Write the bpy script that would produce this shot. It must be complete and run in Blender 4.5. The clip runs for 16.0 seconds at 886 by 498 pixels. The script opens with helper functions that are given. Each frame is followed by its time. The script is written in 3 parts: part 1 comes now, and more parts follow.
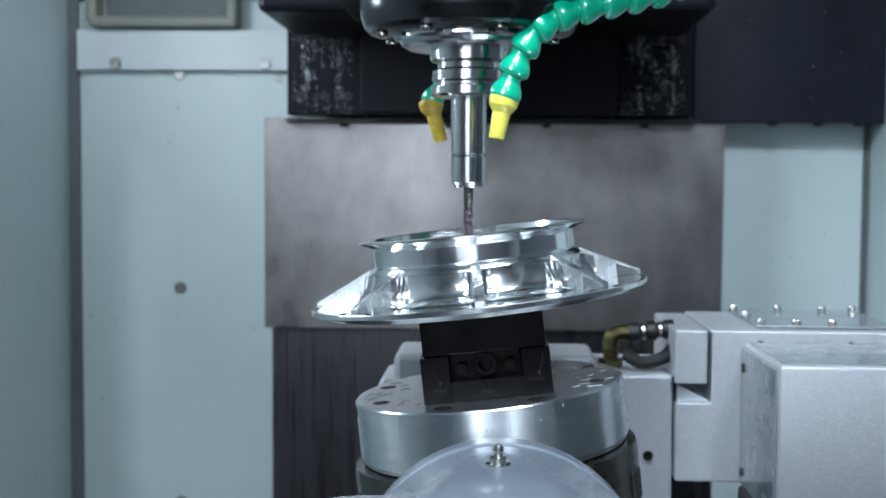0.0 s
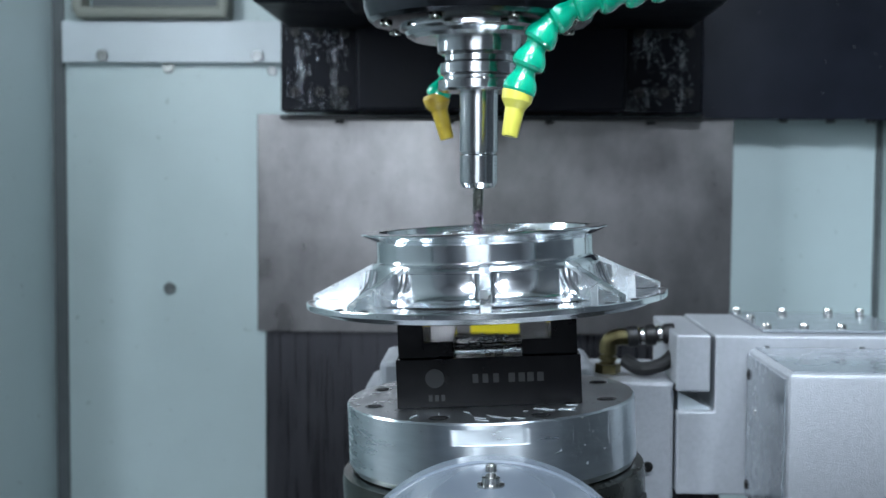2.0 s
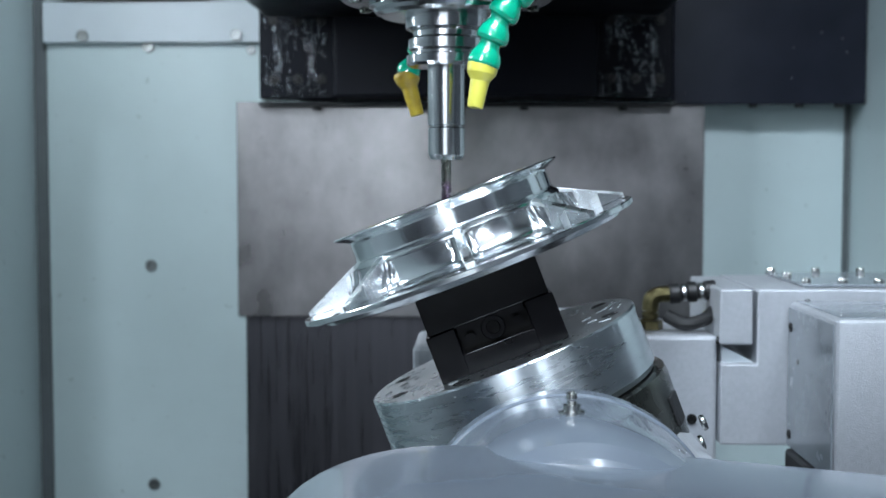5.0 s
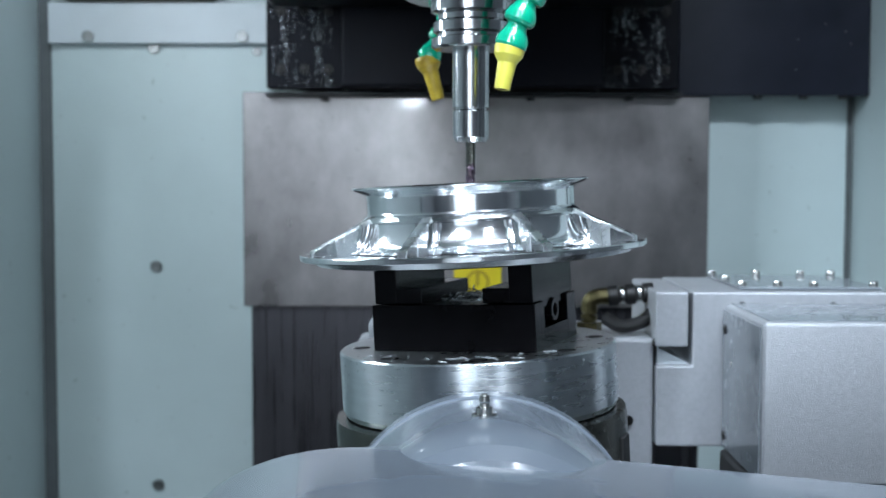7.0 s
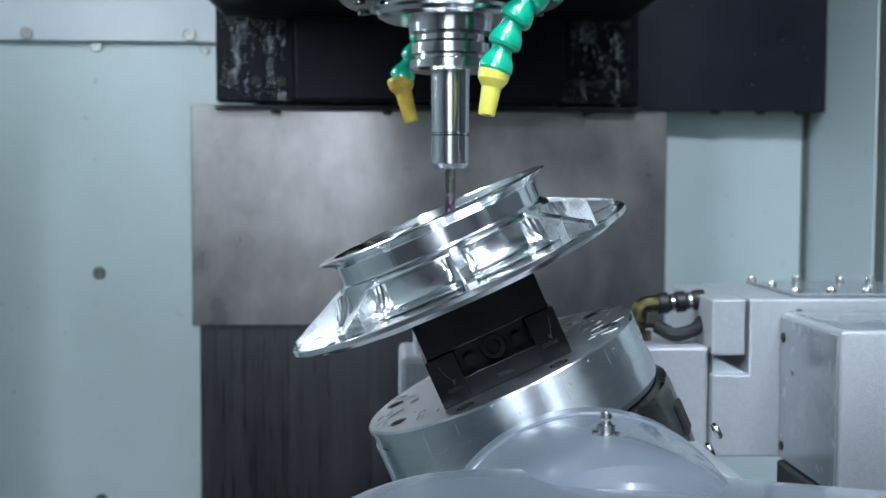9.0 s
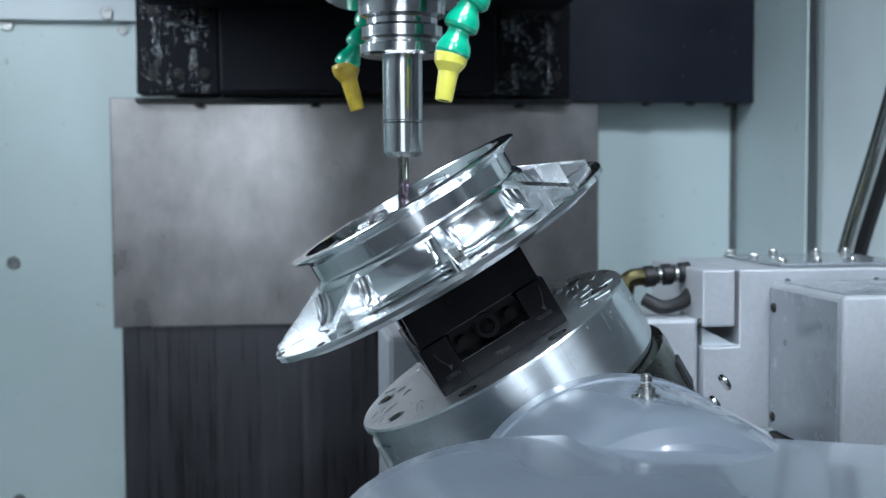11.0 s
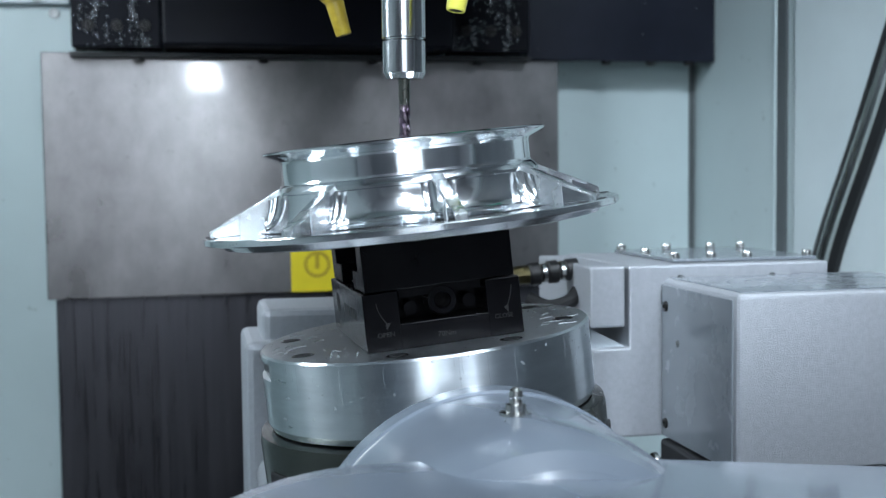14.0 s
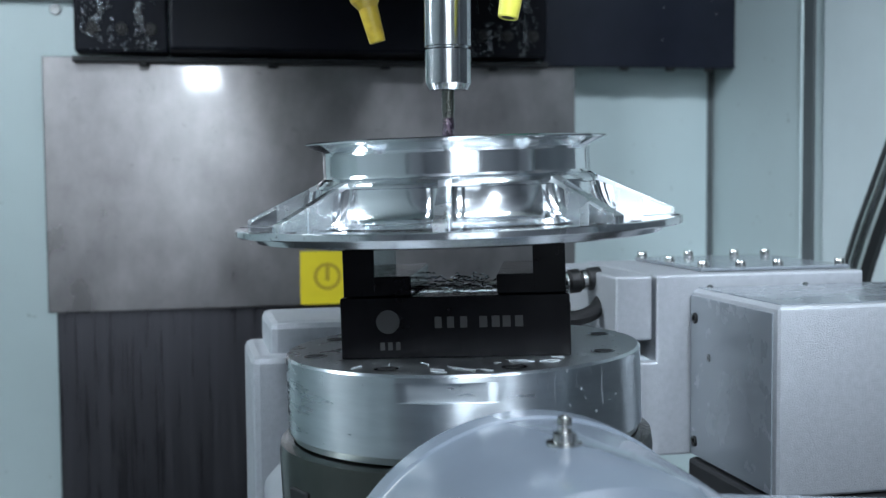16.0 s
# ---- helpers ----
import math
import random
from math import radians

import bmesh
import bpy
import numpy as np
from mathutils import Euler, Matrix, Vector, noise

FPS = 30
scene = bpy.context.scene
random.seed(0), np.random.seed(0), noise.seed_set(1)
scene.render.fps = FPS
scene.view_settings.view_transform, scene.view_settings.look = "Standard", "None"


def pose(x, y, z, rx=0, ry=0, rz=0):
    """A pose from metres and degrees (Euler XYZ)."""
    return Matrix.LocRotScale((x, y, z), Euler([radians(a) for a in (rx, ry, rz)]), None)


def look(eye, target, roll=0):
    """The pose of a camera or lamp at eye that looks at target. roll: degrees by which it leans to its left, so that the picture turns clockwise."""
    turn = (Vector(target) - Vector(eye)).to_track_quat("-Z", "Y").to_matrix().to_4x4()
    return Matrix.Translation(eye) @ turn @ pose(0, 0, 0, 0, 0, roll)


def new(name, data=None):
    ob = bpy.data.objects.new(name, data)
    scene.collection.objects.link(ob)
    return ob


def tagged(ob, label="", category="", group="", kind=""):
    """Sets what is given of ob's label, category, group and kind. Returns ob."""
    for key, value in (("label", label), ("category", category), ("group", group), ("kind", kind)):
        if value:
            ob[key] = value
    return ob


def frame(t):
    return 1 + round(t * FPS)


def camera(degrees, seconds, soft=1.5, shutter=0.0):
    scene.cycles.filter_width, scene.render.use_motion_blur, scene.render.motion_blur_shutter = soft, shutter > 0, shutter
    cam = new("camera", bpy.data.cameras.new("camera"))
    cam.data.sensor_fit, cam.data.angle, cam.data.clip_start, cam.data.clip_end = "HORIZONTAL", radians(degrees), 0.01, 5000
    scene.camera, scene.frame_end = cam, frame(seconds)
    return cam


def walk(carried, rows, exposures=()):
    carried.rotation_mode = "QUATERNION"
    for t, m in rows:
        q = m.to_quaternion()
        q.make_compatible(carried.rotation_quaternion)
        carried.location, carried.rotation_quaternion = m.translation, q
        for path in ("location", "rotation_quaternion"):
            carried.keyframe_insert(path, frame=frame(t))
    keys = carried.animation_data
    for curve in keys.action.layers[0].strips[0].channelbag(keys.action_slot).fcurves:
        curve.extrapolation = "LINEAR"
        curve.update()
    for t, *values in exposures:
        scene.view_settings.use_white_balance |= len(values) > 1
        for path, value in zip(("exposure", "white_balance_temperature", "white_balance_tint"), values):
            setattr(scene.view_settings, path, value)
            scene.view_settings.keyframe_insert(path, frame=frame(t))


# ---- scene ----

# ================= camera =================
cam = camera(41.26, 16.0, soft=1.3)
cam.data.dof.use_dof, cam.data.dof.focus_distance, cam.data.dof.aperture_fstop = True, 0.76, 10.5
walk(cam, [
    (0, pose(0.0242, -1.0108, 0.0080, 86.758, -0.388, 2.617)),
    (0.5, pose(0.0225, -1.0037, 0.0128, 86.541, -0.276, 2.608)),
    (1, pose(0.0213, -0.9896, 0.0115, 86.551, -0.341, 2.471)),
    (1.5, pose(0.0109, -0.9710, 0.0122, 86.567, -0.334, 2.217)),
    (2, pose(0.0064, -0.9478, 0.0078, 86.603, -0.376, 2.109)),
    (2.5, pose(0.0048, -0.9375, -0.0030, 86.556, -0.232, 2.099)),
    (3, pose(0.0182, -0.9563, -0.0393, 86.570, -0.175, 1.875)),
    (3.5, pose(0.0236, -0.9703, -0.0285, 86.640, -0.123, 1.856)),
    (4, pose(0.0286, -0.9703, -0.0348, 86.677, -0.092, 1.786)),
    (6.5, pose(-0.0028, -0.9924, -0.0259, 86.662, -0.071, 0.865)),
    (7, pose(-0.0111, -0.9847, -0.0285, 86.662, -0.162, 0.696)),
    (7.5, pose(-0.0200, -0.9771, -0.0276, 86.635, -0.180, 0.103)),
    (8, pose(-0.0312, -0.9661, -0.0244, 86.623, -0.143, -0.827)),
    (8.5, pose(-0.0408, -0.9529, -0.0242, 86.703, -0.189, -1.720)),
    (11, pose(-0.0852, -0.9045, -0.0513, 86.711, 0.294, -7.305)),
    (11.5, pose(-0.0888, -0.8874, -0.0553, 86.575, 0.531, -8.258)),
    (12, pose(-0.0981, -0.8697, -0.0578, 86.621, 0.375, -9.322)),
    (12.5, pose(-0.1121, -0.8497, -0.0576, 86.596, 0.475, -10.105)),
    (13, pose(-0.1258, -0.8383, -0.0547, 86.450, 0.482, -10.927)),
    (13.5, pose(-0.1355, -0.8240, -0.0557, 86.466, 0.637, -11.513)),
    (14, pose(-0.1443, -0.8175, -0.0566, 86.517, 0.574, -11.834)),
    (14.5, pose(-0.1497, -0.7970, -0.0578, 86.484, 0.565, -11.906)),
    (15, pose(-0.1580, -0.7723, -0.0593, 86.481, 0.582, -11.969)),
    (15.5, pose(-0.1649, -0.7610, -0.0582, 86.400, 0.558, -12.282)),
    (16, pose(-0.1724, -0.7578, -0.0544, 86.595, 0.438, -12.541)),
])

# ================= world and light =================
world = bpy.data.worlds.new("workshop")
scene.world = world
world.use_nodes = True
wn = world.node_tree.nodes
wn["Background"].inputs["Color"].default_value = (0.72, 0.86, 1.0, 1)
wn["Background"].inputs["Strength"].default_value = 0.04


def area(name, m, sx, sy, watts, colour):
    data = bpy.data.lights.new(name, "AREA")
    data.shape, data.size, data.size_y, data.energy, data.color = "RECTANGLE", sx, sy, watts, colour
    ob = new(name, data)
    ob.matrix_world = m
    return ob


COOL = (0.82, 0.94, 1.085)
# First two lamps are unseen additions; the third is placed from its reflection.
LAMPS = (((-0.64, 0.22, 0.36), (0.50, 0.62, 0.0), 0.18, 0.40, 3.4), ((0.12, -0.46, 0.80), (-0.08, 0.60, -0.10), 0.40, 0.10, 7.6), ((-0.105, -0.42, 0.195), (-0.10, 0.85, 0.0), 0.10, 0.055, 0.50))
for p, t, sx, sy, w in LAMPS:
    area("unseen_lamp_light", look(p, t), sx, sy, w, COOL).data.spread = radians(115)
# unseen window stands for brightness the cover reflects; ceiling tubes are added fill
area("unseen_window_light", look((-0.46, -3.88, 0.30), (-0.2, 0.8, 0.0)), 1.5, 1.3, 9, COOL)
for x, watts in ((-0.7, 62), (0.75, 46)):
    area("added_tube_light", look((x, -2.6, 1.98), (-x * 0.4, 0.2, -0.2)), 0.12, 1.3, watts, COOL)

# ================= materials =================


def mat(name, col, rough=0.5, metal=0.0, var=0.1, scale=30.0, bump=0.0, bscale=200.0, streak=None, rvar=0.08, spec=0.5, coat=0.0,
        col2=None, aniso=0.0, speck=0.0, grain=None):
    m = bpy.data.materials.new(name)
    m.use_nodes = True
    nt = m.node_tree
    n, l = nt.nodes, nt.links
    b = n["Principled BSDF"]
    b.inputs["Metallic"].default_value = metal
    b.inputs["Specular IOR Level"].default_value = spec
    b.inputs["Coat Weight"].default_value = coat
    b.inputs["Coat Roughness"].default_value = 0.08
    b.inputs["Anisotropic"].default_value = aniso
    tc = n.new("ShaderNodeTexCoord")
    mp = n.new("ShaderNodeMapping")
    l.new(tc.outputs["Object"], mp.inputs["Vector"])
    if streak:
        mp.inputs["Scale"].default_value = streak
    no = n.new("ShaderNodeTexNoise")
    no.inputs["Scale"].default_value, no.inputs["Detail"].default_value, no.inputs["Roughness"].default_value = scale, 6.0, 0.6
    l.new(mp.outputs["Vector"], no.inputs["Vector"])
    big = n.new("ShaderNodeTexNoise")
    big.inputs["Scale"].default_value, big.inputs["Detail"].default_value = scale / 8, 3.0
    l.new(tc.outputs["Object"], big.inputs["Vector"])
    mixn = n.new("ShaderNodeMix")
    mixn.inputs["Factor"].default_value = 0.5
    l.new(no.outputs["Fac"], mixn.inputs["A"])
    l.new(big.outputs["Fac"], mixn.inputs["B"])
    ramp = n.new("ShaderNodeValToRGB")
    c2 = col2 or tuple(c * (1 - var * 2) for c in col)
    ramp.color_ramp.elements[0].position, ramp.color_ramp.elements[1].position = 0.32, 0.68
    ramp.color_ramp.elements[0].color = (*c2, 1)
    ramp.color_ramp.elements[1].color = (*col, 1)
    l.new(mixn.outputs["Result"], ramp.inputs["Fac"])
    last = ramp.outputs["Color"]
    if speck:
        # scattered small dirt marks
        sp = n.new("ShaderNodeTexNoise")
        sp.inputs["Scale"].default_value, sp.inputs["Detail"].default_value = 75.0, 2.0
        l.new(tc.outputs["Object"], sp.inputs["Vector"])
        sr = n.new("ShaderNodeMapRange")
        sr.inputs["From Min"].default_value, sr.inputs["From Max"].default_value = 0.70, 0.76
        sr.inputs["To Min"].default_value, sr.inputs["To Max"].default_value = 0.0, speck
        l.new(sp.outputs["Fac"], sr.inputs["Value"])
        mx = n.new("ShaderNodeMix")
        mx.data_type = "RGBA"
        mx.inputs["B"].default_value = (0.05, 0.045, 0.04, 1)
        l.new(sr.outputs["Result"], mx.inputs["Factor"])
        l.new(last, mx.inputs["A"])
        last = mx.outputs["Result"]
    l.new(last, b.inputs["Base Color"])
    mr = n.new("ShaderNodeMapRange")
    mr.inputs["To Min"].default_value, mr.inputs["To Max"].default_value = max(rough - rvar, 0.02), rough + rvar
    mr.inputs["From Min"].default_value, mr.inputs["From Max"].default_value = 0.3, 0.7
    l.new(mixn.outputs["Result"], mr.inputs["Value"])
    l.new(mr.outputs["Result"], b.inputs["Roughness"])
    if grain:
        # gloss drawn out along one world axis by straight brushing across it
        cx = n.new("ShaderNodeCombineXYZ")
        for k in range(3):
            cx.inputs[k].default_value = grain[k]
        l.new(cx.outputs["Vector"], b.inputs["Tangent"])
    elif aniso:
        tg = n.new("ShaderNodeTangent")
        tg.direction_type, tg.axis = "RADIAL", "Z"
        l.new(tg.outputs["Tangent"], b.inputs["Tangent"])
        b.inputs["Anisotropic Rotation"].default_value = 0.25
    if bump:
        bn = n.new("ShaderNodeTexNoise")
        bn.inputs["Scale"].default_value, bn.inputs["Detail"].default_value = bscale, 4.0
        l.new(mp.outputs["Vector"], bn.inputs["Vector"])
        bu = n.new("ShaderNodeBump")
        bu.inputs["Strength"].default_value, bu.inputs["Distance"].default_value = bump, 0.001
        l.new(bn.outputs["Fac"], bu.inputs["Height"])
        l.new(bu.outputs["Normal"], b.inputs["Normal"])
    return m


M_teal = mat("painted_panel", (0.48, 0.57, 0.575), 0.42, 0, 0.04, 14, 0.05, 300, rvar=0.1, speck=0.35)
M_white = mat("white_painted_steel", (0.50, 0.55, 0.58), 0.4, 0, 0.05, 18, 0.04, 300)
M_dark2 = mat("dark_grey_fill", (0.10, 0.115, 0.12), 0.55, 0, 0.15, 30)
# Teal panel paint made paler, standing for the light on the door.
M_doorpale = mat("brightened_door_paint", (0.60, 0.68, 0.69), 0.45, 0, 0.06, 14, 0.04, 300)
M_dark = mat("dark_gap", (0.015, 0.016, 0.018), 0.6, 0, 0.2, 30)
M_plate = mat("brushed_steel_cover", (0.29, 0.278, 0.278), 0.31, 1.0, 0.26, 14, 0.05, 500, streak=(1.5, 1, 1), rvar=0.06, speck=0.2, aniso=0.5, grain=(0, 0, 1), coat=0.6)
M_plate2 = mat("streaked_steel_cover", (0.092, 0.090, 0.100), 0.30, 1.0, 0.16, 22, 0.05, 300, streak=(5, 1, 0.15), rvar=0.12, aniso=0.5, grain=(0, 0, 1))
M_navy = mat("black_enamel", (0.010, 0.0125, 0.022), 0.34, 0, 0.2, 25, 0.04, 200, spec=0.2)
M_black = mat("oily_black_enamel", (0.006, 0.0066, 0.010), 0.40, 0, 0.2, 25, 0.04, 200, spec=0.08)
# Dark colour for out-of-view panels that darken what the metal mirrors.
M_unseen_dark = mat("unseen_dark_panel", (0.13, 0.145, 0.16), 0.4, 0, 0.2, 12, 0.03, 200)
M_wallscrew = mat("dull_wall_screw", (0.30, 0.31, 0.31), 0.35, 1.0, 0.2, 80)
M_steel = mat("ground_steel", (0.56, 0.57, 0.58), 0.17, 1.0, 0.06, 60, 0.01, 900, streak=(1, 1, 12), rvar=0.04, aniso=0.6)
M_spindle = mat("satin_spindle_steel", (0.085, 0.088, 0.10), 0.18, 1.0, 0.08, 50, 0.02, 700, streak=(1, 1, 8), rvar=0.05)
M_tool = mat("coated_carbide", (0.16, 0.15, 0.14), 0.25, 1.0, 0.3, 160, 0, col2=(0.15, 0.09, 0.16))
M_alu = mat("machined_aluminium", (0.89, 0.92, 0.935), 0.145, 1.0, 0.06, 40, 0.03, 600, rvar=0.06, aniso=0.5)
M_rib = mat("milled_aluminium", (0.80, 0.84, 0.86), 0.27, 1.0, 0.08, 60, 0.05, 500, rvar=0.08)
M_table = mat("turned_aluminium_table", (0.82, 0.87, 0.90), 0.29, 1.0, 0.10, 30, 0.008, 400, streak=(1, 1, 6), rvar=0.05, aniso=0.95)
M_tabletop = mat("faced_aluminium_table", (0.80, 0.84, 0.86), 0.32, 1.0, 0.08, 40, 0.05, 400, rvar=0.12)
M_ring = mat("oiled_steel_ring", (0.17, 0.175, 0.155), 0.25, 1.0, 0.2, 30, 0.05, 300)
M_vise = mat("blackened_steel", (0.008, 0.0075, 0.009), 0.19, 0, 0.3, 40, 0.03, 500, spec=0.16)
M_cast = mat("silver_hammered_paint", (0.46, 0.48, 0.51), 0.38, 0.35, 0.09, 1800, 0.6, 1000, rvar=0.05)
M_sheet = mat("smooth_grey_sheet_paint", (0.22, 0.245, 0.27), 0.26, 0.1, 0.06, 30, 0.02, 300, coat=0.5)
M_shell = mat("smooth_grey_paint", (0.175, 0.205, 0.245), 0.24, 0.0, 0.06, 20, 0.0, 250, coat=0.6, rvar=0.02)
M_green = mat("green_plastic", (0.0, 0.33, 0.19), 0.24, 0, 0.10, 30, 0.02, 300, coat=0.7)
M_yellow = mat("yellow_plastic", (0.56, 0.52, 0.08), 0.32, 0, 0.06, 40, 0.02, 300)
M_ochre = mat("stained_yellow_plastic", (0.50, 0.37, 0.03), 0.4, 0, 0.3, 90, 0.03, 300, col2=(0.16, 0.09, 0.01))
M_label = mat("yellow_label", (0.72, 0.58, 0.01), 0.5, 0, 0.06, 40)
M_screw = mat("zinc_screw", (0.62, 0.62, 0.60), 0.2, 1.0, 0.1, 80)
M_bscrew = mat("black_screw", (0.012, 0.012, 0.012), 0.4, 0, 0.1, 80, spec=0.2)
M_brass = mat("tarnished_brass", (0.20, 0.17, 0.085), 0.35, 1.0, 0.3, 160)
M_rubber = mat("black_rubber", (0.012, 0.012, 0.013), 0.45, 0, 0.2, 60)
M_etch = mat("etched_marking", (0.024, 0.023, 0.023), 0.5, 0, 0.1, 80)
M_grey = mat("grey_beige_paint", (0.20, 0.21, 0.18), 0.5, 0, 0.1, 20)
# Unseen workshop ground, kept dark to hold down reflections from below.
M_concrete = mat("dark_concrete", (0.13, 0.135, 0.14), 0.6, 0, 0.2, 4)
M_shop = mat("plaster_and_concrete", (0.55, 0.57, 0.6), 0.8, 0, 0.1, 4)
M_pane = bpy.data.materials.new("pane_glow")
M_pane.use_nodes = True
_b = M_pane.node_tree.nodes["Principled BSDF"]
_b.inputs["Base Color"].default_value = (0.5, 0.5, 0.5, 1)
_b.inputs["Emission Color"].default_value, _b.inputs["Emission Strength"].default_value = (0.84, 0.95, 1, 1), 0.7
# Chip pan is out of view; its dark tone lowers reflections too.
M_floor = mat("wet_steel_floor", (0.09, 0.095, 0.10), 0.35, 0.6, 0.2, 20)

M_drop = bpy.data.materials.new("coolant_water")
M_drop.use_nodes = True
_b = M_drop.node_tree.nodes["Principled BSDF"]
_b.inputs["Base Color"].default_value = (0.9, 0.95, 1, 1)
_b.inputs["Alpha"].default_value, _b.inputs["Roughness"].default_value, _b.inputs["Specular IOR Level"].default_value = 0.10, 0.03, 1.0

# Pale base colour carries the wet glare on the threads and chips.
M_run = mat("wet_glare_film", (0.55, 0.59, 0.61), 0.15, 0.0, 0.1, 60, rvar=0.03, spec=0.8)
M_bead = mat("oil_bead", (0.42, 0.43, 0.45), 0.10, 1.0, 0.02, 30, rvar=0.02)
M_glow = bpy.data.materials.new("lamp_diffuser")
M_glow.use_nodes = True
_b = M_glow.node_tree.nodes["Principled BSDF"]
_b.inputs["Emission Color"].default_value, _b.inputs["Emission Strength"].default_value = (0.84, 0.95, 1, 1), 12.0

# ================= mesh helpers =================


def mesh_of(bm, name, material, smooth=19):
    bmesh.ops.recalc_face_normals(bm, faces=bm.faces)
    me = bpy.data.meshes.new(name)
    bm.to_mesh(me)
    bm.free()
    me.materials.append(material)
    if smooth:
        me.shade_smooth()
        me.set_sharp_from_angle(angle=radians(smooth))
    return me


def part(name, bm, material, parent=None, label="", smooth=19):
    ob = new(name, mesh_of(bm, name, material, smooth))
    if parent:
        ob.parent = parent
    if label:
        ob["label"] = label
    return ob


def empty(name):
    ob = new(name)
    ob.empty_display_size = 0.02
    return ob


def box(x0, x1, y0, y1, z0, z1, bev=0.0, seg=2, bm=None):
    one = bmesh.new()
    bmesh.ops.create_cube(one, size=1)
    for v in one.verts:
        v.co = Vector(((x0 + x1) / 2 + v.co.x * (x1 - x0), (y0 + y1) / 2 + v.co.y * (y1 - y0), (z0 + z1) / 2 + v.co.z * (z1 - z0)))
    if bev:
        bmesh.ops.bevel(one, geom=list(one.edges), offset=bev, segments=seg, affect="EDGES", profile=0.5)
    return join(bm, one)


def join(bm, one):
    if bm is None:
        return one
    me = bpy.data.meshes.new("tmp")
    one.to_mesh(me)
    one.free()
    bm.from_mesh(me)
    bpy.data.meshes.remove(me)
    return bm


def lathe(profile, segs=64, bm=None, m=None, capped=True):
    """Turns (radius, height) pairs about z."""
    one = bmesh.new()
    rings = []
    for r, z in profile:
        rings.append([one.verts.new((r * math.cos(a), r * math.sin(a), z)) for a in (2 * math.pi * k / segs for k in range(segs))])
    for a, b in zip(rings, rings[1:]):
        for k in range(segs):
            one.faces.new((a[k], a[(k + 1) % segs], b[(k + 1) % segs], b[k]))
    if capped:
        one.faces.new(rings[0][::-1])
        one.faces.new(rings[-1])
    if m is not None:
        bmesh.ops.transform(one, matrix=m, verts=one.verts)
    return join(bm, one)


def prism(outline, y0, y1, bev=0.0, bm=None, m=None):
    """Extrudes an (x, z) outline along y."""
    one = bmesh.new()
    a = [one.verts.new((x, y0, z)) for x, z in outline]
    b = [one.verts.new((x, y1, z)) for x, z in outline]
    one.faces.new(a)
    one.faces.new(b[::-1])
    for k in range(len(a)):
        one.faces.new((a[k], b[k], b[(k + 1) % len(a)], a[(k + 1) % len(a)]))
    bmesh.ops.recalc_face_normals(one, faces=one.faces)
    if bev:
        bmesh.ops.bevel(one, geom=list(one.edges), offset=bev, segments=2, affect="EDGES", profile=0.5)
    if m is not None:
        bmesh.ops.transform(one, matrix=m, verts=one.verts)
    return join(bm, one)


def aim(p, d):
    """A frame at p whose z axis points along d."""
    return Matrix.Translation(p) @ Vector(d).to_track_quat("Z", "Y").to_matrix().to_4x4()


def tube(points, r, segs=12, bm=None):
    one = bmesh.new()
    pts = [Vector(p) for p in points]
    rings = []
    for i, p in enumerate(pts):
        d = pts[min(i + 1, len(pts) - 1)] - pts[max(i - 1, 0)]
        f = aim(p, d)
        rings.append([one.verts.new(f @ Vector((r * math.cos(a), r * math.sin(a), 0))) for a in (2 * math.pi * k / segs for k in range(segs))])
    for a, b in zip(rings, rings[1:]):
        for k in range(segs):
            one.faces.new((a[k], a[(k + 1) % segs], b[(k + 1) % segs], b[k]))
    one.faces.new(rings[0][::-1])
    one.faces.new(rings[-1])
    return join(bm, one)


def spline(points, n):
    """A smooth line through the points."""
    pts = [Vector(p) for p in points]
    pts = [2 * pts[0] - pts[1]] + pts + [2 * pts[-1] - pts[-2]]
    out = []
    for i in range(1, len(pts) - 2):
        for k in range(n):
            t = k / n
            a, b, c, d = pts[i - 1:i + 3]
            out.append(0.5 * ((2 * b) + (c - a) * t + (2 * a - 5 * b + 4 * c - d) * t * t + (3 * b - a - 3 * c + d) * t ** 3))
    return out + [pts[-2]]


SCREW = {}


def screw(parent, p, d, r, material=None, name="screw", h=0.6):
    """A socket-head or button screw, its head rising along d from p."""
    material = material or M_screw
    key = (round(r, 5), material.name, h)
    if key not in SCREW:
        bm = lathe([(r * 0.95, 0), (r, r * 0.12), (r, r * h * 0.7), (r * 0.88, r * h), (r * 0.5, r * h), (r * 0.45, r * h * 0.45)], 24)
        SCREW[key] = mesh_of(bm, "screw", material)
    ob = new(name, SCREW[key])
    ob.parent = parent
    ob.matrix_local = aim(p, d)
    return ob


def text_part(word, m, size, parent, name="marking"):
    """Raised lettering turned into a mesh."""
    cu = bpy.data.curves.new("lettering", "FONT")
    cu.body, cu.size, cu.align_x, cu.align_y, cu.extrude, cu.resolution_u = word, size, "CENTER", "CENTER", 0.00008, 2
    tmp = bpy.data.objects.new("lettering", cu)
    me = bpy.data.meshes.new_from_object(tmp)
    bpy.data.objects.remove(tmp)
    me.materials.clear()
    me.materials.append(M_etch)
    ob = new(name, me)
    ob.parent = parent
    ob.matrix_local = m
    return ob


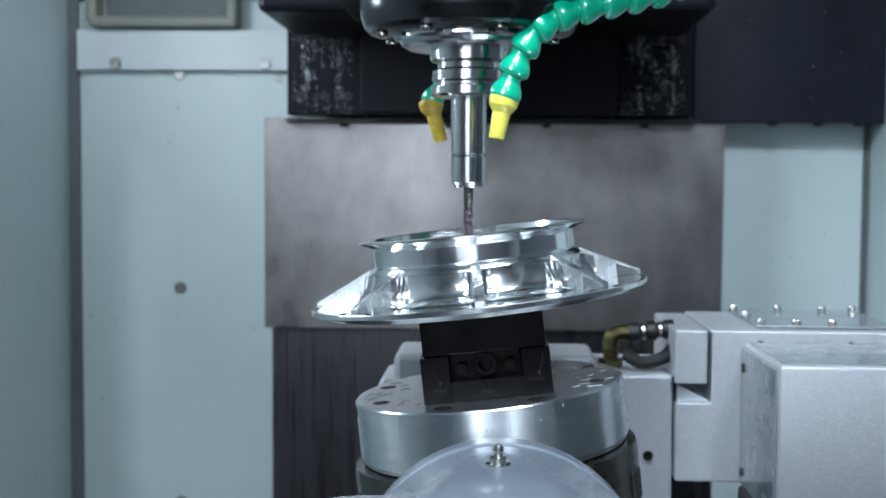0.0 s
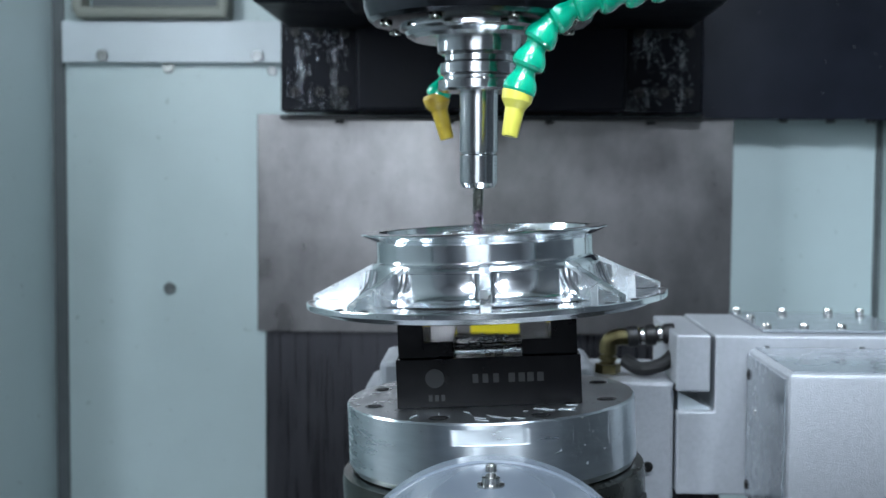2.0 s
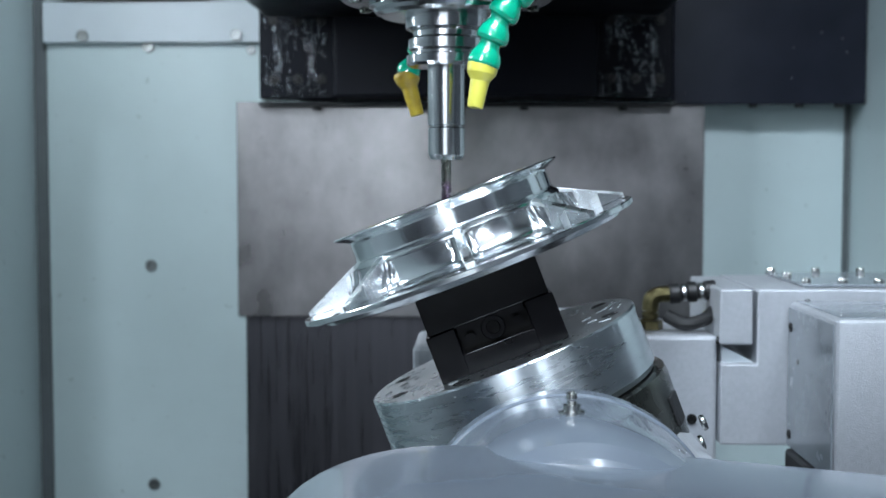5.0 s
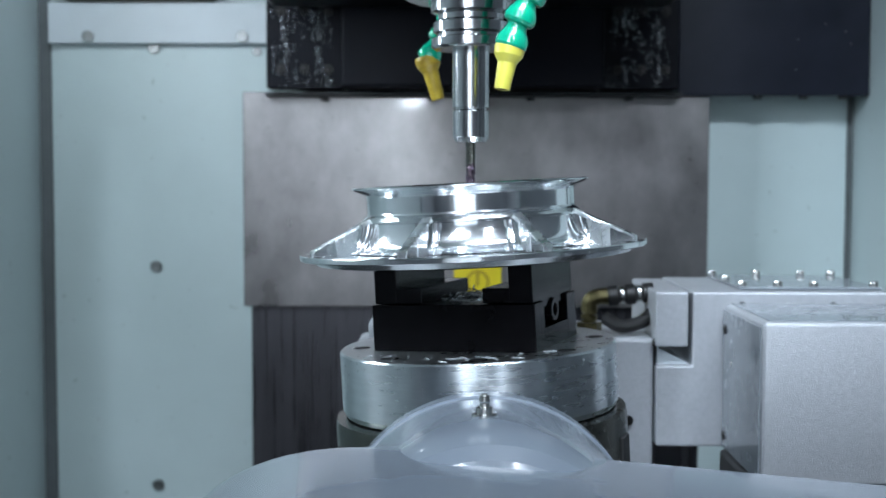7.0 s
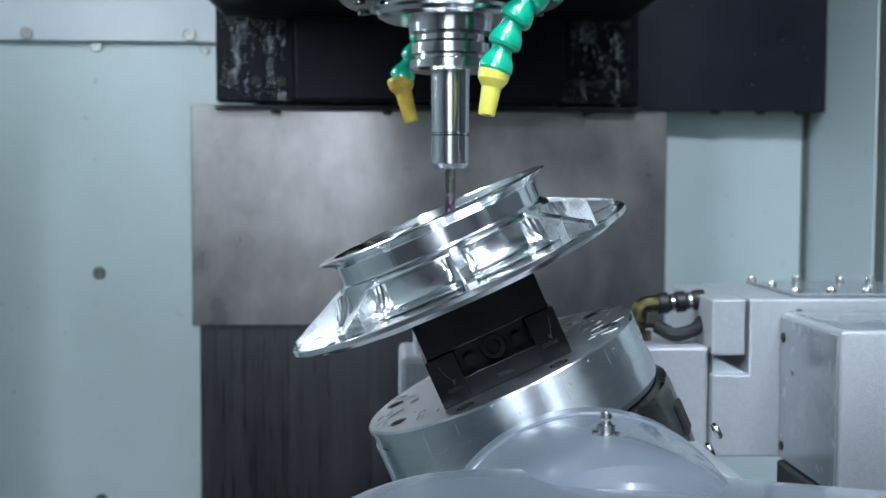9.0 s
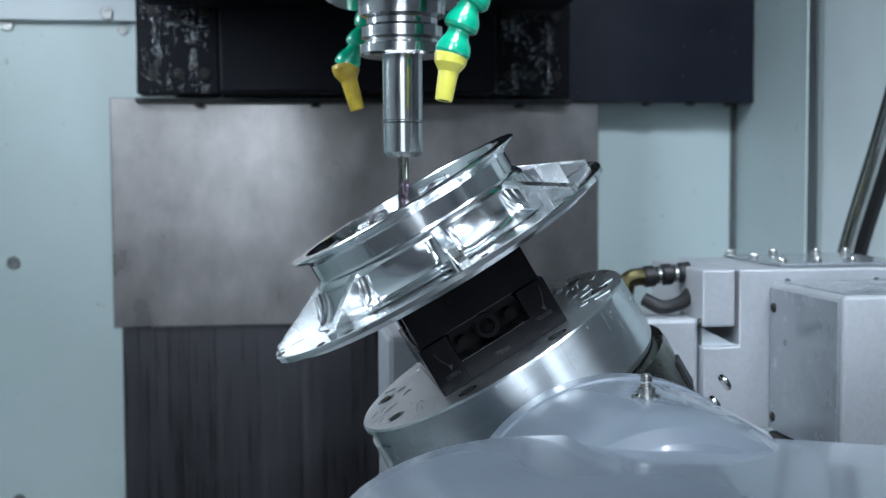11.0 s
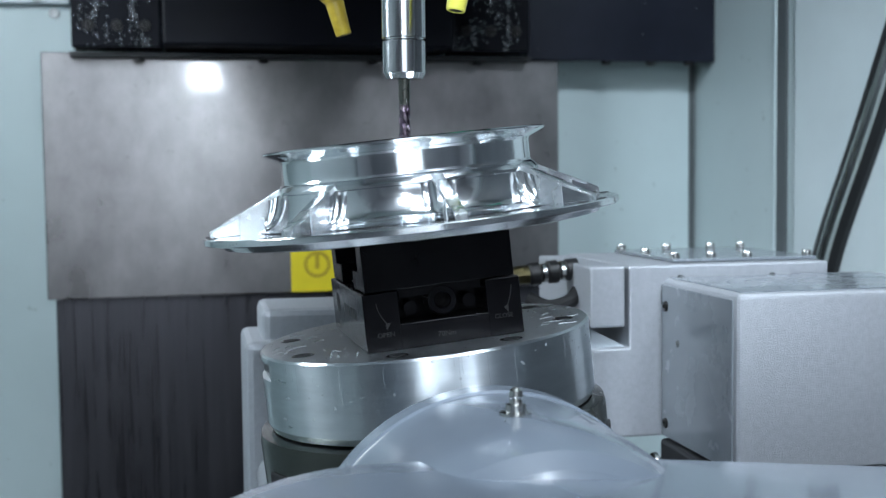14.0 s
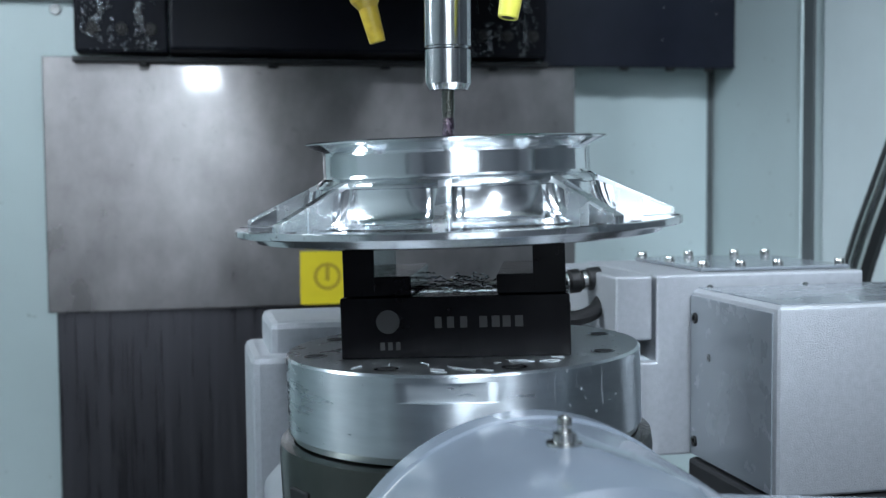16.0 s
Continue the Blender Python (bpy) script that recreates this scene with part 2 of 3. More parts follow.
# ================= enclosure =================
XL, XR, YB, ZF, ZC = -0.685, 0.6215, 0.920, -0.80, 0.95
tagged(part("wall_west", box(XL - 0.03, XL, -0.55, YB + 0.05, ZF, ZC), M_teal), "pale teal painted steel side wall of the machine enclosure", "wall", kind="structure")
tagged(part("wall_east", box(XR, XR + 0.03, -0.55, YB + 0.05, ZF, ZC), M_teal), "pale teal painted steel side wall of the machine enclosure", "wall", kind="structure")
tagged(part("wall_north", box(XL, XR, YB + 0.02, YB + 0.05, ZF, ZC), M_teal), "rear wall of the enclosure behind the panels", "wall", kind="structure")
tagged(part("floor", box(XL - 0.03, XR + 0.03, -0.55, YB + 0.05, ZF - 0.03, ZF), M_floor), "wet steel chip pan under the table", "floor", kind="structure")
tagged(part("ceiling", box(XL - 0.03, XR + 0.03, -0.55, YB + 0.05, ZC, ZC + 0.03), M_teal), "painted steel roof of the enclosure", "ceiling", kind="structure")

# left sheet panel with its seam and screws
pl = empty("rear_panel")
tagged(pl, "pale teal sheet steel rear panel held by button screws", "panel", kind="structure")
part("sheet", box(-0.654, -0.30, YB - 0.012, YB - 0.004, -0.79, 0.186, 0.001), M_teal, pl)
part("backing", box(-0.665, -0.25, YB - 0.003, YB + 0.012, -0.79, 0.30), M_teal, pl)
for z in (0.1812, -0.1691, -0.5266):
    screw(pl, (-0.4971, YB - 0.012, z), (0, -1, 0), 0.0095, M_wallscrew, h=0.55)
screw(pl, (-0.332, YB - 0.012, 0.176), (0, -1, 0), 0.0075, M_wallscrew, h=0.55)

ft = empty("flange_strip")
tagged(ft, "bluish white folded steel strip screwed along the top of the panel", "trim", kind="structure")
part("strip", box(-0.661, -0.31, YB - 0.030, YB - 0.013, 0.1868, 0.252, 0.0015), M_white, ft)
for x in (-0.597, -0.352):
    screw(ft, (x, YB - 0.030, 0.1975), (0, -1, 0), 0.0095, M_wallscrew, h=0.55)

rp = empty("rear_panel")
tagged(rp, "pale teal sheet steel rear panel beside the column cover", "panel", kind="structure")
part("sheet", box(0.30, 0.610, YB - 0.012, YB - 0.004, -0.79, 0.70, 0.001), M_teal, rp)
# Dark strips stand in for the shaded gaps in both rear corners.
tagged(part("corner_gap", box(XL + 0.001, XL + 0.0195, YB - 0.008, YB + 0.015, -0.79, 0.70), M_dark2), "dark strip standing for the shaded gap in the corner", "trim", kind="structure")
tagged(part("corner_gap", box(XR - 0.010, XR - 0.001, YB - 0.010, YB + 0.015, -0.79, 0.70), M_dark2), "dark strip standing for the shaded gap in the corner", "trim", kind="structure")
for x, y0, y1 in ((XR - 0.006, 0.64, 0.648), (XR - 0.006, 0.575, 0.588)):
    tagged(part("wall_rib", box(x, x + 0.006, y0, y1, -0.79, 0.9, 0.002), M_teal), "narrow vertical fold in the side wall", "trim", kind="structure")

# Flat dark strip down the side wall beside the door panel.
tagged(part("dark_wall_strip", box(XR - 0.004, XR - 0.0005, 0.614, 0.639, -0.79, 0.9), M_dark2), "narrow dark grey strip on the side wall", "trim", kind="structure")
tagged(part("door_panel", box(XR - 0.014, XR - 0.001, 0.085, 0.574, -0.79, 0.9, 0.003), M_doorpale), "painted sliding door panel in a brightened teal", "door", kind="structure")

# Out-of-view panels, pale left and dark right, added to shape the metal's reflections.
for x, m in ((XL + 0.001, M_doorpale), (XR - 0.014, M_unseen_dark)):
    tagged(part("unseen_side_panel", box(x, x + 0.013, -0.53, 0.08, -0.79, 0.9, 0.003), m), "pale unseen panel added to brighten reflections on the left" if x < 0 else "dark unseen panel added to darken reflections on the right", "panel", kind="structure")

# recessed window frame above the strip
wf = empty("service_hatch")
tagged(wf, "grey rounded recessed service hatch frame above the strip", "hatch", kind="structure")
part("recess", box(-0.62, -0.41, YB - 0.008, YB + 0.01, 0.262, 0.45, 0.002), M_dark2, wf)
part("rim", box(-0.635, -0.395, YB - 0.05, YB - 0.004, 0.254, 0.272, 0.006), M_grey, wf)
part("rim", box(-0.640, -0.622, YB - 0.05, YB - 0.004, 0.262, 0.45, 0.006), M_grey, wf)
part("rim", box(-0.412, -0.394, YB - 0.05, YB - 0.004, 0.262, 0.45, 0.006), M_grey, wf)

# lower fixed cover behind the table
lc = empty("lower_cover")
tagged(lc, "dark streaked steel lower slide cover with coolant runs", "cover", kind="structure")
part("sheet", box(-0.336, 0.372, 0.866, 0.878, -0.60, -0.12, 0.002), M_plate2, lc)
part("foot", box(-0.34, 0.38, 0.84, 0.88, -0.62, -0.575, 0.003), M_dark, lc)

# housings of the unseen lamps
for p, t, sx, sy, w in LAMPS:
    lamp = empty("unseen_lamp")
    tagged(lamp, "slim rectangular lamp on a stem, placed out of view", "lamp", group="machine work lamps")
    lamp.location = p
    m = look((0, 0, 0), Vector(t) - Vector(p))
    bm = box(-sx / 2 - 0.01, sx / 2 + 0.01, -sy / 2 - 0.01, sy / 2 + 0.01, 0.012, 0.05, 0.004)
    bmesh.ops.transform(bm, matrix=m, verts=bm.verts)
    part("housing", bm, M_grey, lamp)
    bm = box(-sx / 2, sx / 2, -sy / 2, sy / 2, 0.006, 0.0115)
    bmesh.ops.transform(bm, matrix=m, verts=bm.verts)
    part("diffuser", bm, M_glow, lamp)
    part("stem", box(-0.012, 0.012, -0.012, 0.012, 0.03, ZC - p[2], 0.002), M_grey, lamp)

# unseen workshop added round the open front of the machine, for reflections
tagged(part("wall_workshop_south", join(join(join(box(-3.2, -1.21, -4.1, -4.0, -1.05, 2.3), box(0.29, 3.2, -4.1, -4.0, -1.05, 2.3)), box(-1.21, 0.29, -4.1, -4.0, -1.05, -0.35)), box(-1.21, 0.29, -4.1, -4.0, 0.95, 2.3)), M_shop), "grey plastered workshop wall", "wall", kind="structure")
tagged(part("wall_workshop_west", box(-3.3, -3.2, -4.1, 1.6, -1.05, 2.3), M_shop), "grey plastered workshop wall", "wall", kind="structure")
tagged(part("wall_workshop_east", box(3.2, 3.3, -4.1, 1.6, -1.05, 2.3), M_shop), "grey plastered workshop wall", "wall", kind="structure")
tagged(part("wall_workshop_north", box(-3.3, 3.3, 1.6, 1.7, -1.05, 2.3), M_shop), "grey plastered workshop wall", "wall", kind="structure")
tagged(part("ceiling_workshop", box(-3.3, 3.3, -4.1, 1.7, 2.3, 2.4), M_shop), "grey workshop ceiling", "ceiling", kind="structure")
tagged(part("ground", box(-3.3, 3.3, -4.1, 1.7, -1.15, -1.05), M_concrete), "grey workshop concrete floor", "floor", kind="structure")
# Glowing window out of view, standing for the brightness the slide cover reflects.
win = empty("unseen_window")
tagged(win, "bright unseen window standing for a glow behind the camera", "window", kind="structure")
part("pane", box(-1.21, 0.29, -4.06, -4.05, -0.35, 0.95), M_pane, win)
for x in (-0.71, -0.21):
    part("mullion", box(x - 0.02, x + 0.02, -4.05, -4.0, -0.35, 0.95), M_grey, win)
# Ceiling lights out of view, added as soft fill through the open door.
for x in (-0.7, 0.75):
    lamp = empty("added_tube")
    tagged(lamp, "long white ceiling light added behind the camera", "ceiling light", group="workshop ceiling lights")
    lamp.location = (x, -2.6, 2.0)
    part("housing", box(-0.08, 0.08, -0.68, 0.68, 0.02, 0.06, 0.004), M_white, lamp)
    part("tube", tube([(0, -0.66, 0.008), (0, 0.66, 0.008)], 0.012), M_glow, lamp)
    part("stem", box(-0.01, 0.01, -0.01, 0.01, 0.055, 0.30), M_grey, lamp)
# front frame of the machine round the open door
tagged(part("wall_front_west", box(-1.0, XL + 0.03, -0.60, -0.55, ZF - 0.25, 1.25), M_white), "white painted front panel beside the open machine door", "wall", kind="structure")
tagged(part("wall_front_east", box(XR - 0.03, 1.0, -0.60, -0.55, ZF - 0.25, 1.25), M_white), "white painted front panel beside the open machine door", "wall", kind="structure")
tagged(part("wall_front_top", box(XL + 0.03, XR - 0.03, -0.60, -0.55, 0.80, 1.25), M_white), "white painted panel over the open machine door", "wall", kind="structure")
# Sill out of view, made dark so the lower cover mirrors little light.
tagged(part("wall_front_sill", box(XL + 0.03, XR - 0.03, -0.60, -0.55, ZF - 0.25, -0.62), M_unseen_dark), "dark unseen sill under the open machine door, darkening low reflections", "wall", kind="structure")

# black hose on the side wall
hs = empty("air_hose")
tagged(hs, "black rubber hose with a bright steel sleeve by the side wall", "hose")
hp = spline([(0.60, 0.50, -0.22), (0.60, 0.46, -0.13), (0.60, 0.37, 0.02), (0.60, 0.29, 0.18), (0.60, 0.24, 0.40), (0.60, 0.24, 0.92)], 8)
part("tube", tube(hp, 0.019), M_rubber, hs)
part("sleeve", tube([Vector(p) + Vector((-0.014, -0.014, 0.004)) for p in hp], 0.008, 10), M_screw, hs)

# ================= milling head (rises and falls) =================
head = empty("milling_head")
tagged(head, "black enamelled milling head with steel slide cover", "milling head")
pc = part("slide_cover", box(-0.3446, 0.3784, 0.8467, 0.8547, -0.2295, 0.1045, 0.0015), M_plate, head, "scratched brushed steel slide cover")
part("edge_strip", box(-0.305, 0.330, 0.82, 0.846, 0.096, 0.103, 0.001), M_dark, head)
part("left_bracket", box(-0.300, -0.185, 0.80, 0.85, 0.106, 0.60, 0.003), M_black, head, "black bracket wet with oil")
part("body", box(-0.183, 0.205, 0.76, 0.85, 0.106, 0.60, 0.004), M_black, head)
part("right_bracket", box(0.207, 0.322, 0.80, 0.85, 0.106, 0.60, 0.003), M_black, head, "black bracket wet with oil")
part("side_box", box(0.327, 0.6195, 0.836, 0.8462, 0.099, 0.60, 0.002), M_navy, head, "plain black sheet metal box")
part("box_back", box(0.386, 0.606, 0.8464, 0.895, 0.104, 0.60, 0.002), M_navy, head)
part("head_block", box(-0.285, 0.298, 0.50, 0.758, 0.222, 0.55, 0.008), M_black, head)
part("nose_carrier", box(-0.16, 0.16, -0.12, 0.499, 0.205, 0.55, 0.01), M_black, head)
for x in (-0.215, -0.05, 0.10, 0.25, 0.45, 0.52, 0.58):
    screw(head, (x, 0.841 if x > 0.3 else 0.82, 0.099 if x > 0.3 else 0.094), (0, 0, -1), 0.007, M_bscrew)
for cx in (-0.242, 0.265):
    for dx in (-0.036, 0, 0.036):
        for z in (0.135, 0.222):
            screw(head, (cx + dx, 0.80, z), (0, -1, 0), 0.0075, M_bscrew)
rng = random.Random(5)


def droplets(points, rmin, rmax, parent, name="coolant", material=None):
    bm = bmesh.new()
    for p, nrm in points:
        r = rng.uniform(rmin, rmax)
        f = aim(p, nrm)
        ring = []
        for (rr, h) in ((1, 0), (0.75, 0.35), (0.35, 0.55)):
            ring.append([bm.verts.new(f @ Vector((r * rr * math.cos(a), r * rr * math.sin(a), r * h))) for a in (math.pi / 3 * k for k in range(6))])
        for a, b in zip(ring, ring[1:]):
            for k in range(6):
                bm.faces.new((a[k], a[(k + 1) % 6], b[(k + 1) % 6], b[k]))
        bm.faces.new(ring[-1])
        bm.faces.new(ring[0][::-1])
    ob = part(name, bm, material or M_drop, parent, "clear coolant droplets", 80)
    ob["kind"] = "stuff"
    return ob


pts = []
for cx in (-0.242, 0.265):
    for _ in range(64):
        # ragged runs of oil, thick in two bands
        sx, sz = cx + rng.choice((-0.026, 0.022)) + rng.gauss(0, 0.011), rng.uniform(0.115, 0.27)
        for _ in range(rng.randint(5, 16)):
            px = min(max(sx + rng.gauss(0, 0.0022), cx - 0.054), cx + 0.054)
            pts.append(((px, 0.80, min(max(sz + rng.gauss(0, 0.011), 0.109), 0.29)), (0, -1, 0)))
for _ in range(9):
    pts.append(((rng.uniform(0.34, 0.62), 0.836, rng.uniform(0.11, 0.28)), (0, -1, 0)))
droplets(pts, 0.0005, 0.0015, head, material=M_bead)
lab = part("warning_label", box(-0.016, 0.058, 0.8452, 0.8465, -0.228, -0.155), M_label, head, "yellow warning label")
bm = lathe([(0.019, 0), (0.019, 0.0006), (0.014, 0.0006), (0.014, 0), (0.019, 0)], 28, m=aim((0.021, 0.8453, -0.19), (0, -1, 0)), capped=False)
bm = box(0.018, 0.024, 0.8448, 0.8453, -0.196, -0.176, bm=bm)
part("symbol", bm, mat("ochre_ink", (0.42, 0.30, 0.01), 0.5), lab)

# spindle
spn = empty("spindle")
tagged(spn, "polished steel machine spindle nose", "spindle")
part("housing", lathe([(0.0, 0.30), (0.093, 0.30), (0.0935, 0.149), (0.0925, 0.141), (0.0890, 0.1325), (0.0850, 0.1295), (0.074, 0.1275), (0.0, 0.1275)][::-1], 96, capped=False), M_spindle, spn)
part("nose_ring", lathe([(0.0, 0.129), (0.064, 0.129), (0.064, 0.1245), (0.060, 0.1225), (0.058, 0.1195), (0.053, 0.1170), (0.0, 0.1170)][::-1], 96, capped=False), M_steel, spn)
for k in range(8):
    a = k * math.pi / 4 + 0.35
    screw(spn, (0.077 * math.cos(a), 0.077 * math.sin(a), 0.1283), (0, 0, -1), 0.0050, M_ring)

# tool holder
th = empty("tool_holder")
tagged(th, "ground steel tool holder with a slim end mill", "tool holder")
part("flange", lathe([(0.0, 0.1245), (0.044, 0.1245), (0.044, 0.119), (0.034, 0.117), (0.0335, 0.107), (0.0275, 0.1045), (0.0275, 0.1005), (0.0315, 0.098),
                      (0.0315, 0.0905), (0.0285, 0.0885), (0.0285, 0.0865), (0.0330, 0.0850), (0.0330, 0.0785), (0.0305, 0.0765), (0.0, 0.0765)][::-1], 96, capped=False), M_steel, th)
part("shank", lathe([(0.0, 0.078), (0.0155, 0.078), (0.0155, 0.0285), (0.0138, 0.0280), (0.0138, 0.0262), (0.0, 0.0262)][::-1], 64, capped=False), M_steel, th)
part("collet_nut", lathe([(0.0, 0.0272), (0.0138, 0.0270), (0.0152, 0.0258), (0.0152, 0.004), (0.0128, 0.0), (0.005, -0.0003), (0.0, 0.001)][::-1], 64, capped=False), M_steel, th)
mill = part("end_mill", lathe([(0.0, 0.005), (0.0042, 0.005), (0.0042, -0.014), (0.0038, -0.016), (0.0038, -0.018)][::-1], 24), M_ring, th)
bm = bmesh.new()
rings = []
for i in range(41):
    z = -0.018 - 0.025 * i / 40
    ring = []
    for k in range(24):
        a = 2 * math.pi * k / 24
        r = 0.0042 - 0.0006 * (0.5 + 0.5 * math.cos(3 * (a - i * 0.11))) ** 2
        ring.append(bm.verts.new((r * math.cos(a), r * math.sin(a), z)))
    rings.append(ring)
for a, b in zip(rings, rings[1:]):
    for k in range(24):
        bm.faces.new((a[k], a[(k + 1) % 24], b[(k + 1) % 24], b[k]))
bm.faces.new(rings[-1])
part("flutes", bm, M_tool, mill, "iridescent coated cutting flutes")


# coolant hoses
def coolant_hose(points, tip, label, seg=0.0195, r=0.0130, nozzle=None, slim=1.0):
    ob = empty("coolant_hose")
    tagged(ob, label, "coolant hose", group="segmented coolant hoses on the spindle")
    line = spline(points, 24)
    run, picks, last = 0.0, [(line[0], (line[1] - line[0]))], line[0]
    for a, b in zip(line, line[1:]):
        run += (b - a).length
        if run >= seg:
            picks.append((b, b - last))
            last, run = b, 0.0
    shared = mesh_of(lathe([(r * 0.62, -0.002), (r * 0.90, -0.0005), (r * 1.0, 0.002), (r * 1.0, 0.0055), (r * 0.90, 0.0095), (r * 0.76, 0.0125),
                            (r * 0.66, 0.0155), (r * 0.64, 0.0185), (r * 0.72, 0.0205), (r * 0.55, 0.0215)], 28), "segment", M_green)
    for k in range(len(picks) - 1):
        s = new("segment", shared)
        s.parent = ob
        s.matrix_local = aim(picks[k][0], picks[k + 1][0] - picks[k][0])
    p0 = Vector(points[0])
    d = Vector(tip) - p0
    ln = d.length
    part("nozzle", lathe([(w * slim, h) for w, h in ((0.008, -0.004), (0.0128, -0.003), (0.0138, 0.0), (0.0130, 0.006), (0.0085, 0.012), (0.0072, ln - 0.001), (0.0068, ln), (0.0050, ln), (0.0048, ln - 0.012))], 32,
                         m=aim(p0, d)), nozzle or M_yellow, ob, "yellow nozzle")
    w = 0.0068 * slim
    part("mouth", lathe([(w * 0.70, ln - 0.0015), (w * 0.70, ln + 0.0002), (w * 0.98, ln + 0.0004), (w * 1.06, ln - 0.0006), (w * 1.06, ln - 0.0018)], 28, m=aim(p0, d), capped=False), nozzle or M_yellow, ob)
    part("bore", lathe([(0.0, ln + 0.0001), (w * 0.71, ln + 0.0001), (w * 0.71, ln - 0.001)], 24, m=aim(p0, d), capped=False), M_bscrew, ob)
    return ob


HOSE_R = coolant_hose([(0.0295, -0.0605, 0.0715), (0.0355, -0.06, 0.090), (0.044, -0.06, 0.110), (0.054, -0.06, 0.125), (0.078, -0.058, 0.139), (0.108, -0.055, 0.147), (0.150, -0.048, 0.157),
                       (0.185, -0.035, 0.172), (0.21, -0.01, 0.20), (0.215, 0.02, 0.25)], (0.0235, -0.062, 0.0395), "green segmented coolant hose with yellow nozzle", slim=0.88)
HOSE_L = coolant_hose([(-0.039, 0.105, 0.079), (-0.030, 0.105, 0.095), (-0.02, 0.106, 0.115), (-0.02, 0.108, 0.16), (-0.02, 0.11, 0.21)], (-0.029, 0.105, 0.043), "green coolant hose stub with stained yellow nozzle", nozzle=M_ochre, r=0.0110, slim=0.85)

# ================= trunnion base (slides sideways) =================
PZ = -0.2824
base = empty("trunnion_base")
tagged(base, "grey painted cast trunnion base of the rotary table", "machine base")
BY = -0.0329
# front bearing barrel
prof = [(0.0, 0.0), (0.100, 0.0), (0.1055, 0.002), (0.107, 0.006), (0.107, 0.022), (0.1057, 0.0235), (0.1055, 0.085), (0.1048, 0.105), (0.1030, 0.122), (0.0990, 0.136), (0.092, 0.146), (0.082, 0.152), (0.06, 0.156), (0.0, 0.158)]
part("bearing_barrel", lathe(prof, 128, m=Matrix.Translation((0.003, -0.165, PZ)) @ Matrix.Rotation(radians(90), 4, "X"), capped=False), M_shell, base)
part("rear_bearing", lathe([(0.10, 0), (0.105, 0.005), (0.105, 0.10), (0.0, 0.10)], 96, m=Matrix.Translation((0.003, 0.26, PZ)) @ Matrix.Rotation(radians(90), 4, "X"), capped=False), M_cast, base)


# wide front casting
def hump(x0, x1, y0, y1, ztop, zbot, drop, nx=60, ny=24, rad=0.07):
    """A casting with a soft rounded top that falls away to one side."""
    bm = bmesh.new()
    g = []
    for i in range(nx + 1):
        u = x0 + (x1 - x0) * i / nx
        row = []
        for j in range(ny + 1):
            v = y0 + (y1 - y0) * j / ny
            ex, ey = max(0, x0 + rad * 1.6 - u) / (rad * 1.6), max(0, y0 + rad - v) / rad
            ez = max(0, v - (y1 - 0.012)) / 0.012
            z = ztop - drop * max(0, u) - rad * 0.9 * (1 - math.sqrt(max(0, 1 - ex * ex))) - rad * (1 - math.sqrt(max(0, 1 - ey * ey))) - 0.012 * (1 - math.sqrt(max(0, 1 - ez * ez)))
            row.append(bm.verts.new((u, v, z)))
        g.append(row)
    for i in range(nx):
        for j in range(ny):
            bm.faces.new((g[i][j], g[i + 1][j], g[i + 1][j + 1], g[i][j + 1]))
    rim = [r[0] for r in g] + g[-1][1:] + [r[-1] for r in g[-2::-1]] + g[0][-2:0:-1]
    low = [bm.verts.new((v.co.x, v.co.y, zbot)) for v in rim]
    for k in range(len(rim)):
        bm.faces.new((rim[k], rim[(k + 1) % len(rim)], low[(k + 1) % len(rim)], low[k]))
    bm.faces.new(low)
    return bm


part("front_casting", hump(-0.190, 0.50, -0.48, -0.255, -0.1935, -0.55, 0.09), M_shell, base)
nip = part("grease_nipple", lathe([(0.0085, -0.001), (0.0085, 0.0015), (0.0055, 0.002), (0.0055, 0.0055), (0.0035, 0.006), (0.003, 0.008), (0.0036, 0.0095), (0.0034, 0.0125), (0.0015, 0.0140)], 20,
                                 m=Matrix.Translation((0.0, -0.2452, PZ + 0.105))), M_screw, base, "bright steel grease nipple")
part("boss", lathe([(0.0125, -0.004), (0.012, 0.0008), (0.011, 0.0012)], 28, m=Matrix.Translation((0.002, -0.261, PZ + 0.1035)) @ Matrix.Rotation(radians(3), 4, "X")), M_shell, base)

# gearbox beside the table
gx0, gy = 0.1734, 0.1443
part("front_plate", prism([(0.209, -0.1348), (0.398, -0.1348), (0.398, -0.285), (gx0 + 0.002, -0.285), (gx0 + 0.002, -0.2065), (0.209, -0.2065)], gy, 0.32, 0.002), M_cast, base)
part("corner_block", box(gx0, 0.2050, gy - 0.001, 0.30, -0.188, -0.1348, 0.002), M_cast, base)
# Ledge takes the white paint to stand for its brightly lit slope.
part("ledge", prism([(gx0 + 0.004, -0.2063), (0.2088, -0.2063), (gx0 + 0.004, -0.190)], gy + 0.010, 0.30), M_white, base)
part("side_block", box(0.100, gx0 + 0.001, gy + 0.012, 0.30, -0.42, -0.181, 0.004), M_cast, base)
mb = part("motor_box", box(0.2388, 0.44, -0.0033, gy - 0.001, -0.285, -0.1462, 0.005, 3), M_cast, base, "silver hammered sheet steel box")
part("side_sheet", box(0.2378, 0.2390, 0.0040, gy - 0.003, -0.283, -0.1515, 0.0004), M_sheet, mb, "smooth glossy grey sheet")
part("top_sheet", box(0.2450, 0.438, 0.0040, gy - 0.003, -0.1464, -0.1452, 0.0004), M_sheet, mb, "smooth glossy grey sheet")
lid = part("lid", box(0.257, 0.396, 0.162, 0.312, -0.1343, -0.1313, 0.0008), M_sheet, base)
